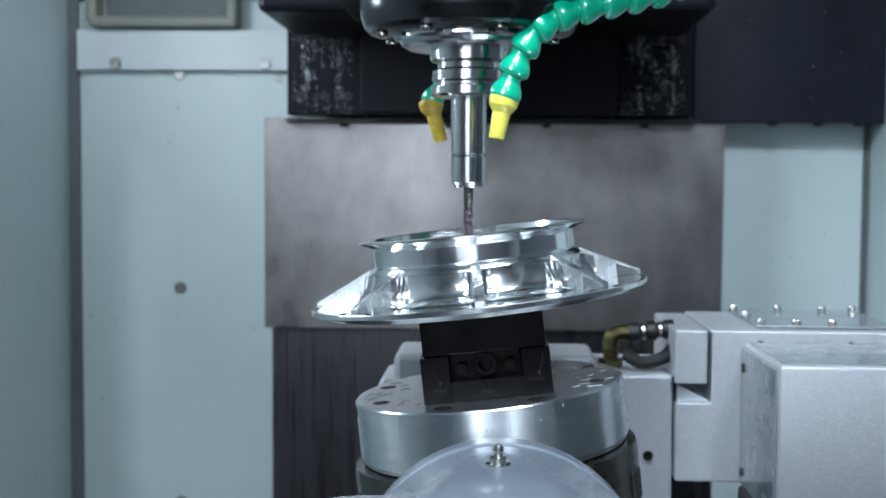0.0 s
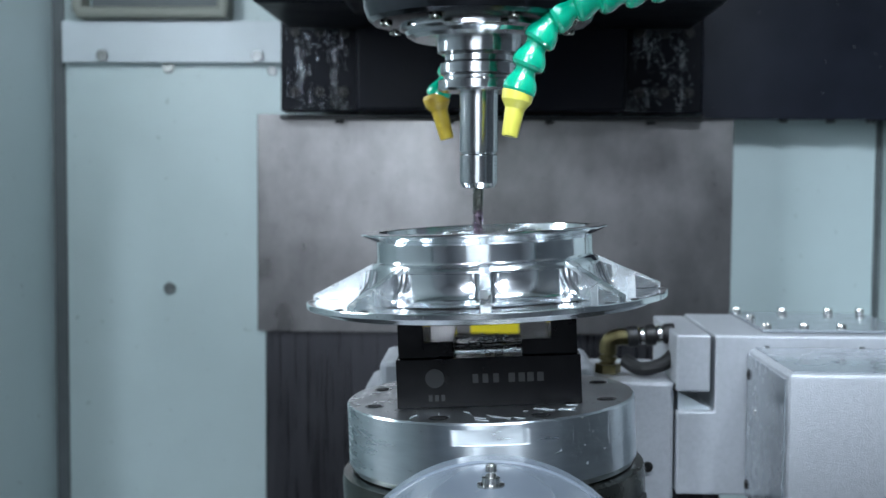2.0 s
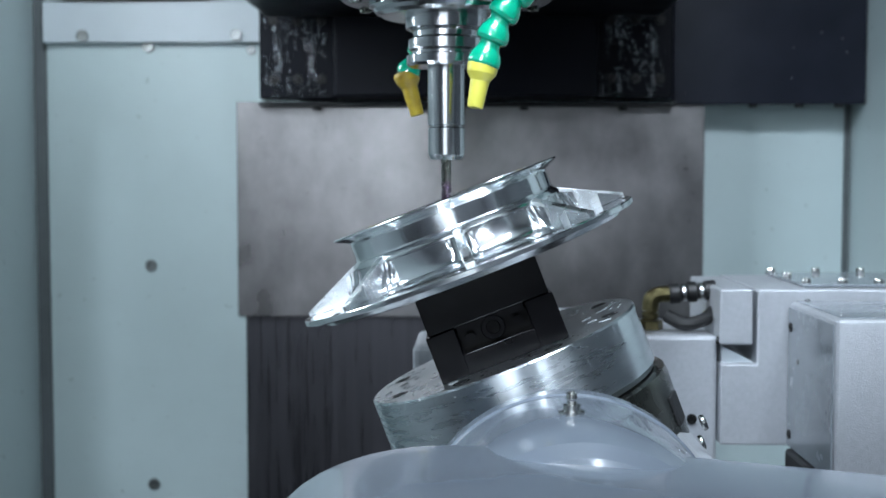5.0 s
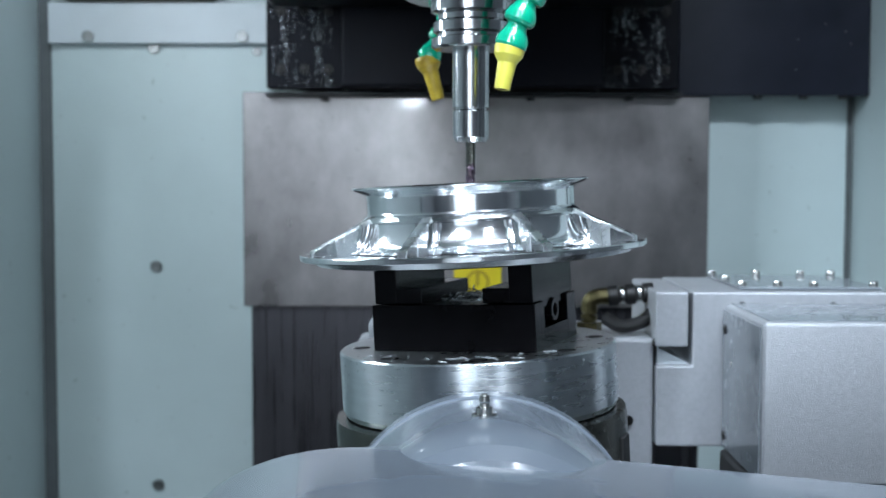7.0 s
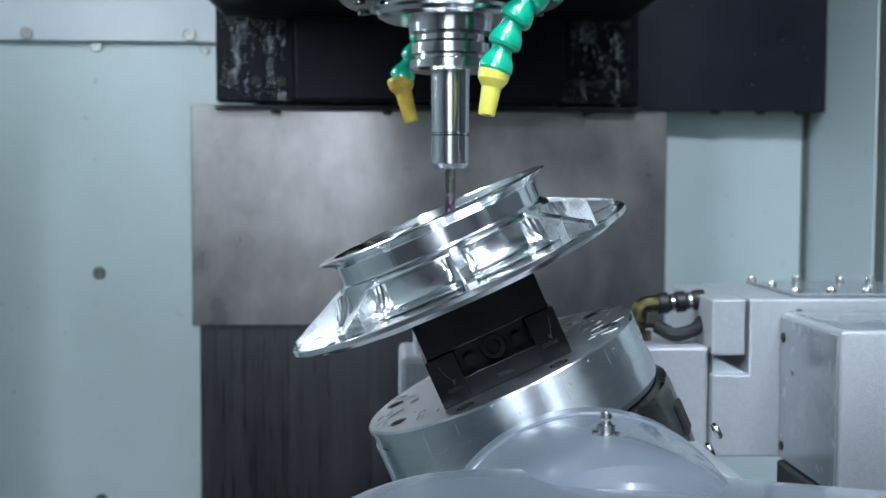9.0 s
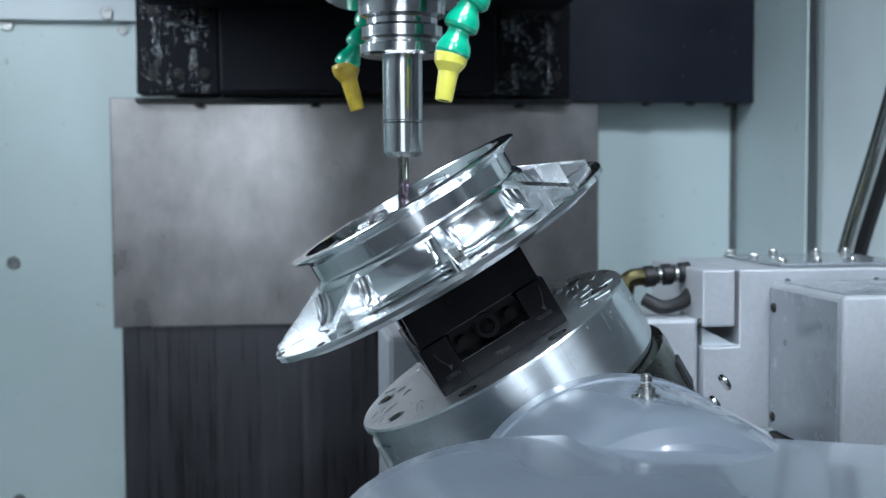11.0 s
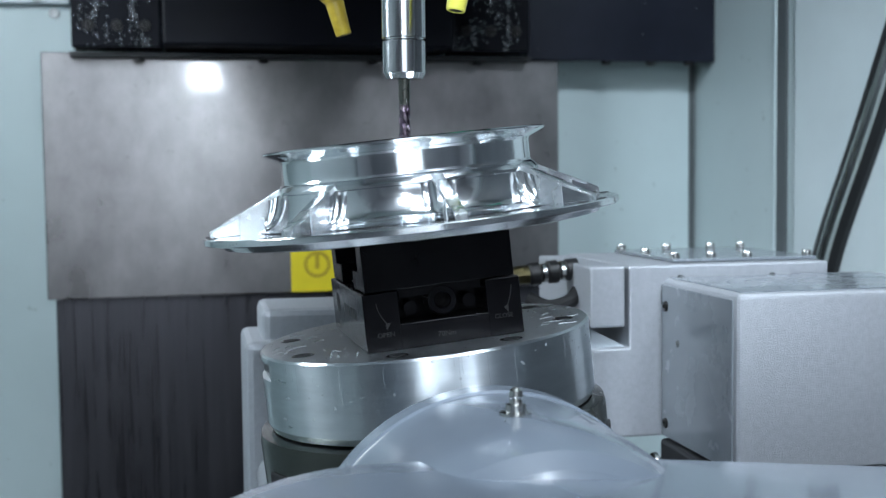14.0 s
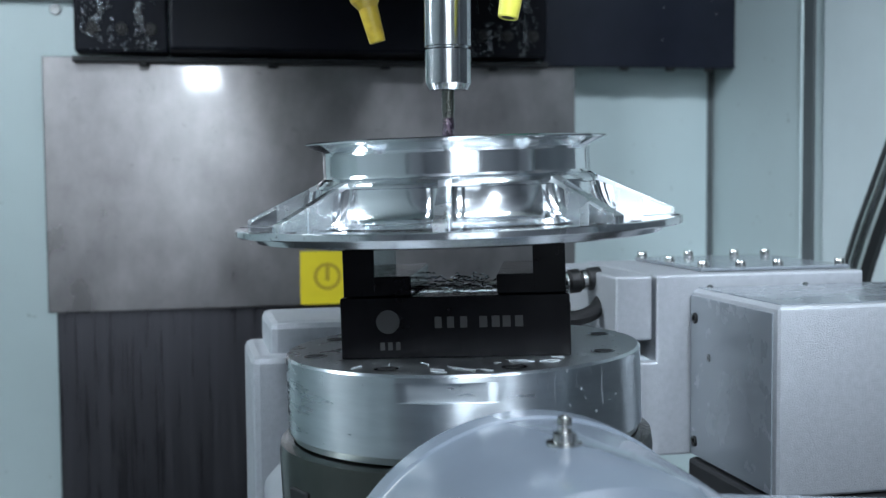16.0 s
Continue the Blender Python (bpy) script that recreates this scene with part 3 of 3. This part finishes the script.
for x in (0.262, 0.297, 0.332, 0.391):
    screw(base, (x, 0.170, -0.1313), (0, 0, 1), 0.0046, h=1.15)
for x in (0.262, 0.310, 0.358, 0.391):
    screw(base, (x, 0.305, -0.1313), (0, 0, 1), 0.0046, h=1.15)
screw(base, (0.262, 0.24, -0.1313), (0, 0, 1), 0.0046, h=1.15)
for x in (0.256, 0.343):
    screw(base, (x, gy, -0.1475), (0, -1, 0), 0.004)
bm = box(0.290, 0.312, gy - 0.0006, gy + 0.001, -0.1485, -0.1455)
part("stain_plate", bm, M_brass, base)
for z in (-0.1695, -0.2712):
    screw(base, (0.2388, 0.1319, z), (-1, 0, 0), 0.0045, M_bscrew, "rivet")
screw(base, (0.2388, 0.106, -0.1985), (-1, 0, 0), 0.003)
screw(base, (gx0 + 0.002, gy + 0.006, -0.184), (-1, 0, 0.3), 0.005, M_bscrew)
for z in (-0.262, -0.35):
    screw(base, (0.150, gy + 0.012, z), (0, -1, 0), 0.005, M_bscrew)
part("bed", box(-0.22, 0.46, -0.28, 0.34, -0.66, -0.42, 0.01), M_cast, base)
# Dark block stands in for the shaded gap under the motor box.
part("gap_block", box(0.236, 0.44, -0.06, gy - 0.002, -0.43, -0.286, 0.004), M_dark, base)
part("rear_support", box(-0.105, 0.099, 0.165, 0.262, -0.45, -0.165, 0.006), M_cast, base)
part("rear_flange", box(-0.120, -0.02, 0.150, 0.262, -0.45, -0.190, 0.006), M_cast, base)
part("name_plate", box(0.300, 0.36, -0.2475, -0.244, -0.262, -0.240), M_dark, base, "dark red name plate")
# pipe elbow and couplings on the gearbox
el = part("pipe_elbow", tube(spline([(0.116, 0.20, -0.178), (0.116, 0.20, -0.158), (0.118, 0.20, -0.149), (0.126, 0.20, -0.145), (0.140, 0.20, -0.145)], 6), 0.0085, 14), M_brass, base, "tarnished brass pipe elbow")
part("nut", lathe([(0.0, 0), (0.0125, 0), (0.0125, 0.009), (0.0, 0.009)], 6, m=aim((0.116, 0.20, -0.180), (0, 0, 1)), capped=False), M_brass, el)
CP = aim((0.134, 0.20, -0.145), (1, 0, 0.1))
part("coupling", lathe([(0.0, 0), (0.0095, 0), (0.0105, 0.002), (0.0105, 0.010), (0.0072, 0.012), (0.0072, 0.017), (0.0105, 0.019), (0.0105, 0.027), (0.0072, 0.029), (0.0072, 0.034), (0.0100, 0.036), (0.0100, 0.046), (0.0, 0.046)], 20, m=CP, capped=False), M_rubber, el)
for h in (0.0125, 0.0295):
    part("band", lathe([(0.0070, h), (0.0086, h + 0.0005), (0.0086, h + 0.0040), (0.0070, h + 0.0045)], 20, m=CP), M_screw, el, "bright steel band")
part("drain_hose", tube(spline([(0.13, 0.185, -0.165), (0.145, 0.175, -0.172), (0.165, 0.178, -0.168), (0.178, 0.19, -0.16)], 8), 0.0068, 12), M_rubber, base)

# ================= cradle (tilts about the barrel's axis) =================
HT = 0.1223
cradle = empty("tilting_cradle")
tagged(cradle, "cast aluminium tilting cradle carrying the round table", "cradle")
part("bearing_ring", lathe([(0.0, HT - 0.115), (0.117, HT - 0.115), (0.118, HT - 0.060), (0.117, HT - 0.054), (0.110, HT - 0.0525), (0.0, HT - 0.0525)], 128, m=Matrix.Translation((0.0025, 0, 0)), capped=False), M_ring, cradle, "oily dark steel bearing ring")
part("body", prism([(-0.105, 0.022), (0.108, 0.022), (0.120, 0.008), (0.120, -0.012), (0.06, -0.085), (-0.06, -0.085), (-0.118, -0.012), (-0.118, 0.008)], -0.150, 0.150, 0.004), M_cast, cradle)
part("front_arm", lathe([(0.0, 0), (0.092, 0), (0.094, 0.003), (0.094, 0.026), (0.0, 0.026)], 96, m=Matrix.Translation((0, -0.150, 0)) @ Matrix.Rotation(radians(90), 4, "X"), capped=False), M_cast, cradle)
for a in (0.15, math.pi - 0.15):
    for z in (0.005, 0.035):
        screw(cradle, (0.0025 + 0.119 * math.cos(a), -0.04 - 0.06 * (z > 0.02), z), (math.cos(a), 0, 0), 0.006)
for a in (200, 230, 310, 340):
    c, s = math.cos(radians(a)), math.sin(radians(a))
    one = box(-0.010, 0.010, -0.003, 0.003, -0.012, 0.012, 0.001)
    bmesh.ops.transform(one, matrix=Matrix.Translation((0.0025 + 0.1165 * c, 0.1165 * s, HT - 0.085)) @ Matrix.Rotation(radians(a + 90), 4, "Z"), verts=one.verts)
    part("slot", one, M_dark, cradle)

# ================= round table (turns on the cradle); its own z = 0 is the top face =================
table = empty("rotary_table")
tagged(table, "round turned aluminium table plate wet with coolant", "rotary table")
bm = bmesh.new()
SEG = 192
lev = [(0.1118, 0.0), (0.1133, -0.0015), (0.1133, -0.0045), (0.1133, -0.0047), (0.1133, -0.0158), (0.1133, -0.016), (0.1133, -0.0475), (0.1118, -0.0495), (0.111, -0.052)]
rings = []
for i, (r, z) in enumerate(lev):
    ring = []
    for k in range(SEG):
        a = 2 * math.pi * k / SEG
        x, y = r * math.cos(a), r * math.sin(a)
        if i in (3, 4):
            x = max(x, -0.1101)
        ring.append(bm.verts.new((x, y, z)))
    rings.append(ring)
for a, b in zip(rings, rings[1:]):
    for k in range(SEG):
        bm.faces.new((a[k], b[k], b[(k + 1) % SEG], a[(k + 1) % SEG]))
part("rim", bm, M_table, table, smooth=30)
part("top_face", lathe([(0.0, -0.004), (0.1119, -0.004), (0.1119, 0.0), (0.0, 0.0)], 128, capped=False), M_tabletop, table)
for k in range(8):
    a = radians(22.5 + 45 * k)
    c, s = math.cos(a), math.sin(a)
    part("bolt_hole", lathe([(0.0075, 0.0002), (0.0068, 0.0004), (0.0058, 0.0003), (0.0, 0.0003)], 24, m=Matrix.Translation((0.096 * c, 0.096 * s, 0)), capped=False), M_steel, table)
    part("bore", lathe([(0.0052, 0.0002), (0.0052, 0.0006), (0.0, 0.0006)], 20, m=Matrix.Translation((0.096 * c, 0.096 * s, 0)), capped=False), M_dark, table)
pts = []
for _ in range(90):
    a, r = rng.uniform(0, 2 * math.pi), rng.uniform(0.08, 0.111)
    pts.append(((r * math.cos(a), r * math.sin(a), 0.0), (0, 0, 1)))
for _ in range(90):
    a, z = rng.uniform(0, 2 * math.pi), -0.05 * rng.random() ** 2
    c, s = math.cos(a), math.sin(a)
    if c > -0.95:
        pts.append(((0.1133 * c, 0.1133 * s, -0.002 + z), (c, s, 0)))
droplets(pts, 0.0004, 0.0012, table)
bm = bmesh.new()
for _ in range(34):
    a = rng.uniform(0, 2 * math.pi)
    c, s_ = math.cos(a), math.sin(a)
    if c > -0.93:
        ln = rng.uniform(0.004, 0.024)
        rr = rng.uniform(0.00015, 0.00034)
        join(bm, tube([((0.1131) * c, (0.1131) * s_, -0.002), (0.1133 * c + 0.0004 * s_, 0.1133 * s_ - 0.0004 * c, -0.002 - ln * 0.6), (0.1134 * c, 0.1134 * s_, -0.002 - ln)], rr, 6))
bm_streak = bmesh.new()
for _ in range(40):
    # wet threads and chips on the top beside the vise, glare put into colour
    a, r0, ln = rng.choice((0.0, math.pi)) + rng.gauss(0, 0.42), rng.uniform(0.070, 0.100), rng.uniform(0.003, 0.014)
    d = a + rng.gauss(0.5, 0.35)
    p = [Vector((r0 * math.cos(a), r0 * math.sin(a), 0.0003))]
    p += [p[0] + Vector((ln * f * math.cos(d + 0.3 * f), ln * f * math.sin(d + 0.3 * f), 0.0002 * (1 - f))) for f in (0.33, 0.66, 1.0)]
    if p[-1].length < 0.110:
        join(bm_streak, tube(p, rng.uniform(0.00018, 0.00045), 6))
wet = part("coolant_thread", bm_streak, M_run, table, "wet threads and chips on the table, glare painted in pale", 60)
wet["kind"] = "stuff"
drip = part("coolant_run", bm, M_drop, table, "thin clear coolant runs", 60)
drip["kind"] = "stuff"

# ================= vise (clamped on the table); z = 0 is its foot =================
vise = empty("vise")
tagged(vise, "black oxide self-centring machine vise bolted to the table", "vise")
W, L, HB = 0.0515, 0.0695, 0.0373
# body: long rails, end posts and a floor, leaving a recess at each end
part("foot", box(-0.0290, 0.0290, -L + 0.0001, L - 0.0001, 0.0, 0.0160, 0.0004), M_vise, vise)
for sx in (-1, 1):
    x0, x1 = sorted((sx * 0.0285, sx * W))
    part("rail", box(x0, x1, -L, L, 0.0, HB, 0.0008), M_vise, vise)
part("bridge", box(-0.029, 0.029, -L + 0.030, L - 0.030, 0.0158, 0.030), M_vise, vise)
for sy in (-1, 1):
    jaw = prism([(-0.049, 0.0262 + 0.0115), (0.049, 0.0262 + 0.0115), (0.049, 0.0735), (-0.049, 0.0735)], min(sy * 0.048, sy * 0.0675), max(sy * 0.048, sy * 0.0675), 0.0007)
    jaw = box(-0.049, 0.049, min(sy * 0.026, sy * 0.049), max(sy * 0.026, sy * 0.049), HB + 0.0006, HB + 0.0125, 0.0007, bm=jaw)
    jaw = box(-0.027, 0.027, min(sy * 0.03, sy * 0.064), max(sy * 0.03, sy * 0.0665), 0.0322, HB + 0.002, bm=jaw)
    part("jaw", jaw, M_vise, vise)
    part("screw_hub", lathe([(0.0095, 0.0), (0.0095, 0.0205), (0.0087, 0.0213), (0.0055, 0.0213), (0.0050, 0.0203), (0.0050, 0.008)], 32, m=Matrix.Translation((0, sy * (L - 0.022), 0.0278)) @ Matrix.Rotation(radians(-90 * sy), 4, "X")), M_vise, vise)
    for sx in (-1, 1):
        part("guide_rod", lathe([(0.0, 0), (0.0044, 0), (0.0044, 0.016), (0.0, 0.016)], 20, m=Matrix.Translation((sx * 0.0195, sy * (L - 0.026), 0.0245)) @ Matrix.Rotation(radians(-90 * sy), 4, "X"), capped=False), M_vise, vise)
part("spindle_screw", lathe([(0.0, -0.05), (0.008, -0.05), (0.008, 0.05), (0.0, 0.05)], 20, m=Matrix.Translation((0, 0, 0.032)) @ Matrix.Rotation(radians(90), 4, "X"), capped=False), M_screw, vise)
FACE = Matrix.Rotation(radians(90), 4, "X")
text_part("OPEN", Matrix.Translation((-0.0385, -L - 0.0001, 0.0105)) @ FACE, 0.0044, vise)
text_part("CLOSE", Matrix.Translation((0.0390, -L - 0.0001, 0.0125)) @ FACE, 0.0042, vise)
text_part("70Nm", Matrix.Translation((0.0005, -L - 0.0001, 0.0065)) @ FACE, 0.0048, vise)
for sx in (-1, 1):
    line = [(sx * (0.043 - 0.0065 * (k / 8) ** 1.8) , -L - 0.0001, 0.031 - 0.0145 * k / 8) for k in range(9)]
    if sx > 0:
        line = [(0.0455 - 0.0045 * (k / 8) ** 1.8, -L - 0.0001, 0.032 - 0.0145 * k / 8) for k in range(9)]
    ar = tube(line, 0.00035, 6)
    ex, ez = line[-1][0], line[-1][2]
    ar = prism([(ex - 0.0016, ez + 0.001), (ex + 0.0016, ez + 0.0015), (ex - sx * -0.0012, ez - 0.003)], -L - 0.0002, -L + 0.0003, bm=ar)
    part("arrow", ar, M_etch, vise)
# plain bars and a disc where the maker's marks are etched
for y0, y1, z0, z1 in (*((y, y + 0.0042, 0.0182, 0.0250) for y in (-0.012, -0.0045, 0.0035)), *((y, y + 0.0048, 0.0182, 0.0250) for y in (0.0150, 0.0225, 0.0290, 0.0365)),
                        *((y, y + 0.0028, 0.0052, 0.0100) for y in (-0.0456, -0.0408, -0.0360))):
    one = box(-W - 0.0001, -W + 0.0004, -y1, -y0, z0, z1)
    part("mark_bar", one, M_etch, vise)
part("mark_disc", lathe([(0.0072, 0), (0.0072, 0.0002), (0.0, 0.0002)], 32, m=aim((-W, 0.0405, 0.0225), (-1, 0, 0)), capped=False), mat("faint_etch", (0.018, 0.018, 0.019), 0.5), vise)
chips = bmesh.new()
for _ in range(130):
    p = Vector((rng.uniform(-0.045, 0.045), rng.gauss(0, 0.013), HB + 0.0008 + abs(rng.gauss(0, 0.0022))))
    d = Vector((rng.uniform(-1, 1), rng.uniform(-1, 1), rng.uniform(-0.1, 0.25))).normalized()
    one = tube([p + d * (0.0012 * k) + Vector((0, 0, 0.0006 * math.sin(k * 1.3))) for k in range(4)], 0.0005, 5)
    join(chips, one)
swarf = part("swarf", chips, M_alu, vise, "bright aluminium chips lying between the jaws")
swarf["kind"] = "stuff"

# ================= workpiece: ribbed hub in aluminium; z = 0 is the table's top face =================
hub = empty("workpiece")
tagged(hub, "bright machined aluminium ribbed hub held in the vise", "workpiece")
RIBS = 8
R0, Z0, R1, Z1, ZP = 0.0868, 0.1080, 0.1365, 0.0845, 0.0806
half, q = 0.0038, 0.0082


def rib_radius(z):
    return min(R1, R0 + (R1 - R0) * (Z0 - z) / (Z0 - Z1))


def wall_radius(z):
    h = (Z0 - z) / (Z0 - ZP)
    return R0 + 0.0005 + 0.010 * h ** 2.2 + 0.007 * h ** 12


def pocket_line(z):
    """One side of a pocket at height z: along the rib, round the corner and on to the middle of the wall, in the plane of a rib that lies on x."""
    rw, rr = wall_radius(z), rib_radius(z)
    rho = math.sqrt((rw + q) ** 2 - (half + q) ** 2)
    out = [Vector((rr + (rho - rr) * k / 4, half)) for k in range(5)]
    c = Vector((rho, half + q))
    end = math.atan2(-c.y, -c.x)
    beg = -math.pi / 2
    if end > beg:
        end -= 2 * math.pi
    for k in range(1, 10):
        a = beg + (end - beg) * k / 9
        out.append(c + (q + 0.0018 * math.sin(math.pi * k / 9)) * Vector((math.cos(a), math.sin(a))))
    a0, a1 = math.atan2(out[-1].y, out[-1].x), math.pi / RIBS
    for k in range(1, 6):
        a = a0 + (a1 - a0) * k / 5
        out.append(rw * Vector((math.cos(a), math.sin(a))))
    # nothing stands proud of the cone
    return [p * min(1.0, max(rr, half + 1e-5) / p.length) for p in out]


NS = 30
bm = bmesh.new()
for side, th0 in ((1, 0.0), (-1, 2 * math.pi / RIBS)):
    rows = []
    for i in range(NS + 1):
        z = Z0 + (ZP - Z0) * (1 - (1 - i / NS) ** 1.25)
        row = []
        for p in pocket_line(z):
            v = Vector((p.x, p.y * side))
            row.append(bm.verts.new((v.x * math.cos(th0) - v.y * math.sin(th0), v.x * math.sin(th0) + v.y * math.cos(th0), z)))
        rows.append(row)
    for a, b in zip(rows, rows[1:]):
        for j in range(len(a) - 1):
            f = (a[j], b[j], b[j + 1], a[j + 1])
            bm.faces.new(f if side > 0 else f[::-1])
bmesh.ops.remove_doubles(bm, verts=bm.verts, dist=2e-6)
pocket_mesh = mesh_of(bm, "pocket_wall", M_alu, 16)
rib_bm = prism([(R0 - 0.004, Z0 - 0.0004), (R0, Z0 + 0.00015), (R1 + 0.0001, Z1 + 0.00015), (R1 + 0.0001, ZP - 0.001), (R1 - 0.0022, ZP - 0.001), (R1 - 0.0022, Z1 - 0.0008), (R0 - 0.003, Z0 - 0.0024)], -half - 0.00005, half + 0.00005, 0.0004)
# a machining step across each side of the rib
rib_bm = prism([(0.0985, 0.1010), (0.1170, 0.0923), (0.1170, ZP - 0.0010), (0.1010, ZP - 0.0010)], -half - 0.0004, half + 0.0004, 0.0002, bm=rib_bm)
rib_mesh = mesh_of(rib_bm, "rib", M_rib)
for k in range(RIBS):
    for nm, me in (("pocket_wall", pocket_mesh), ("rib", rib_mesh)):
        ob = new(nm, me)
        ob.parent = hub
        ob.matrix_local = Matrix.Rotation(2 * math.pi * k / RIBS, 4, "Z")
part("flange", lathe([(0.0, 0.078), (0.1335, 0.0805), (0.1405, 0.0805), (0.1412, 0.0798), (0.1412, 0.0765), (0.1405, 0.0758), (0.1315, 0.0752), (0.128, 0.0715), (0.121, 0.0702), (0.06, 0.0702), (0.06, 0.0735), (0.0, 0.0735)][::-1], 192, capped=False), M_alu, hub)
part("neck", lathe([(0.0880, 0.1030), (0.0897, 0.1036), (0.0895, 0.1052), (0.0874, 0.1080), (0.0868, 0.1086), (0.0855, 0.1095), (0.0848, 0.111), (0.0848, 0.1235), (0.0856, 0.1252), (0.0953, 0.1297), (0.0963, 0.1304), (0.0963, 0.1312), (0.0955, 0.1318),
                    (0.0838, 0.1318), (0.0832, 0.1312), (0.0800, 0.1240), (0.0790, 0.1215), (0.0680, 0.1205), (0.0675, 0.112), (0.040, 0.110), (0.039, 0.100), (0.0, 0.100)], 192, capped=False), M_alu, hub)
for k in range(RIBS):
    a = 2 * math.pi * k / RIBS
    for da in (-0.105, 0.105):
        part("bolt_hole", lathe([(0.0034, 0.0001), (0.0030, 0.0004), (0.0, 0.0004)], 14, m=Matrix.Translation((0.1365 * math.cos(a + da), 0.1365 * math.sin(a + da), 0.0806)), capped=False), M_dark, hub)
    bl = box(0.0690, 0.0770, -0.013, 0.013, 0.1205, 0.1275, 0.001)
    bmesh.ops.transform(bl, matrix=Matrix.Rotation(a + 0.3, 4, "Z"), verts=bl.verts)
    part("pad", bl, M_alu, hub)
pts = []
for _ in range(120):
    a = rng.uniform(0, 2 * math.pi)
    pts.append(((0.1412 * math.cos(a), 0.1412 * math.sin(a), rng.uniform(0.0763, 0.0798)), (math.cos(a), math.sin(a), 0)))
for _ in range(80):
    a, r = rng.uniform(0, 2 * math.pi), rng.uniform(0.123, 0.140)
    pts.append(((r * math.cos(a), r * math.sin(a), 0.0755 if r > 0.132 else 0.0718), (0, 0, -1)))
droplets(pts, 0.0003, 0.0008, hub)

# ================= motion =================
HEAD_Z = [(0, 0.0040), (0.5, -0.0000), (1, -0.0003), (1.5, 0.0012), (2, 0.0010), (2.5, 0.0020), (3, 0.0032), (3.5, -0.0126), (4, -0.0241), (6.5, 0.0032), (7, 0.0032), (7.5, 0.0036), (8, 0.0036), (8.5, -0.0008), (8.7, -0.0106), (11, -0.0327), (11.5, -0.0194), (12, -0.0014), (12.5, -0.0000), (13, 0.0069), (13.5, 0.0218), (14, 0.0122), (14.5, 0.0020), (15, 0.0020), (15.5, 0.0023), (16, 0.0037)]
SLIDE_X = [(0, 0.0269), (0.5, 0.0283), (1, 0.0261), (1.5, 0.0094), (2, 0.0108), (2.5, 0.0123), (3, 0.0181), (3.5, 0.0878), (4, 0.1143), (6.5, 0.0140), (7, 0.0067), (7.5, 0.0020), (8, 0.0027), (8.5, 0.0436), (8.7, 0.0713), (11, 0.1180), (11.5, 0.0962), (12, 0.0402), (12.5, 0.0228), (13, 0.0232), (13.5, 0.0229), (14, 0.0122), (14.5, 0.0135), (15, 0.0174), (15.5, 0.0059), (16, -0.0018)]
TILT = [(0, -6.57), (0.5, -6.30), (1, -5.28), (1.5, -1.76), (2, -2.74), (2.5, -3.96), (3, -5.96), (3.5, -23.86), (4, -30.91), (6.5, -2.91), (7, -3.13), (7.5, -3.73), (8, -4.40), (8.5, -14.26), (8.7, -22.52), (11, -30.56), (11.5, -24.57), (12, -10.77), (12.5, -5.89), (13, -5.96), (13.5, -5.87), (14, -5.70), (14.5, -5.91), (15, -5.83), (15.5, -3.17), (16, -1.56)]
TURN = [(0, 1), (0.5, 1), (1, 11), (1.5, 50), (2, 89.5), (2.5, 134), (3, 161), (3.5, 176), (4, 181), (6.1, 181.5), (6.3, 190), (6.5, 207), (7, 247), (7.5, 291), (8, 332.5), (8.5, 361), (11, 361), (11.5, 361), (12, 360.5), (12.5, 360.5), (13, 361), (13.5, 361), (14, 361.5), (14.5, 361.5), (15, 361.5), (15.5, 392.5), (16, 432)]


def ease(rows, t):
    """A smooth value between rows that never overshoots them."""
    n = len(rows)
    k = 0
    while k < n - 2 and t > rows[k + 1][0]:
        k += 1

    def slope(i):
        if i == 0 or i == n - 1:
            return 0.0
        a = (rows[i][1] - rows[i - 1][1]) / (rows[i][0] - rows[i - 1][0])
        b = (rows[i + 1][1] - rows[i][1]) / (rows[i + 1][0] - rows[i][0])
        return 0.0 if a * b <= 0 else 2 * a * b / (a + b)

    t0, v0 = rows[k]
    t1, v1 = rows[k + 1]
    h = t1 - t0
    u = min(max((t - t0) / h, 0), 1)
    return (v0 * (1 + 2 * u) * (1 - u) ** 2 + slope(k) * h * u * (1 - u) ** 2 + v1 * u * u * (3 - 2 * u) + slope(k + 1) * h * u * u * (u - 1))


def motions():
    vise.scale, table.scale, hub.scale = (0.985,) * 3, (0.986,) * 3, (0.987,) * 3
    times = [k / 10 for k in range(161)]
    for thing in (head, spn, th, HOSE_R, HOSE_L):
        walk(thing, [(t, pose(0, 0, ease(HEAD_Z, t))) for t in times])
    walk(base, [(t, pose(ease(SLIDE_X, t), 0, 0)) for t in times])
    tilt = {t: pose(ease(SLIDE_X, t) + 0.0033, BY, PZ, 0, ease(TILT, t), 0) for t in times}
    walk(cradle, [(t, tilt[t]) for t in times])
    turn = {t: tilt[t] @ pose(0.0025, 0, HT, 0, 0, ease(TURN, t)) for t in times}
    for thing in (table, vise):
        walk(thing, [(t, turn[t]) for t in times])
    walk(hub, [(t, turn[t] @ pose(0, 0, 0, 0, 0, HUB_TURN)) for t in times])


HUB_TURN = 0.5
motions()
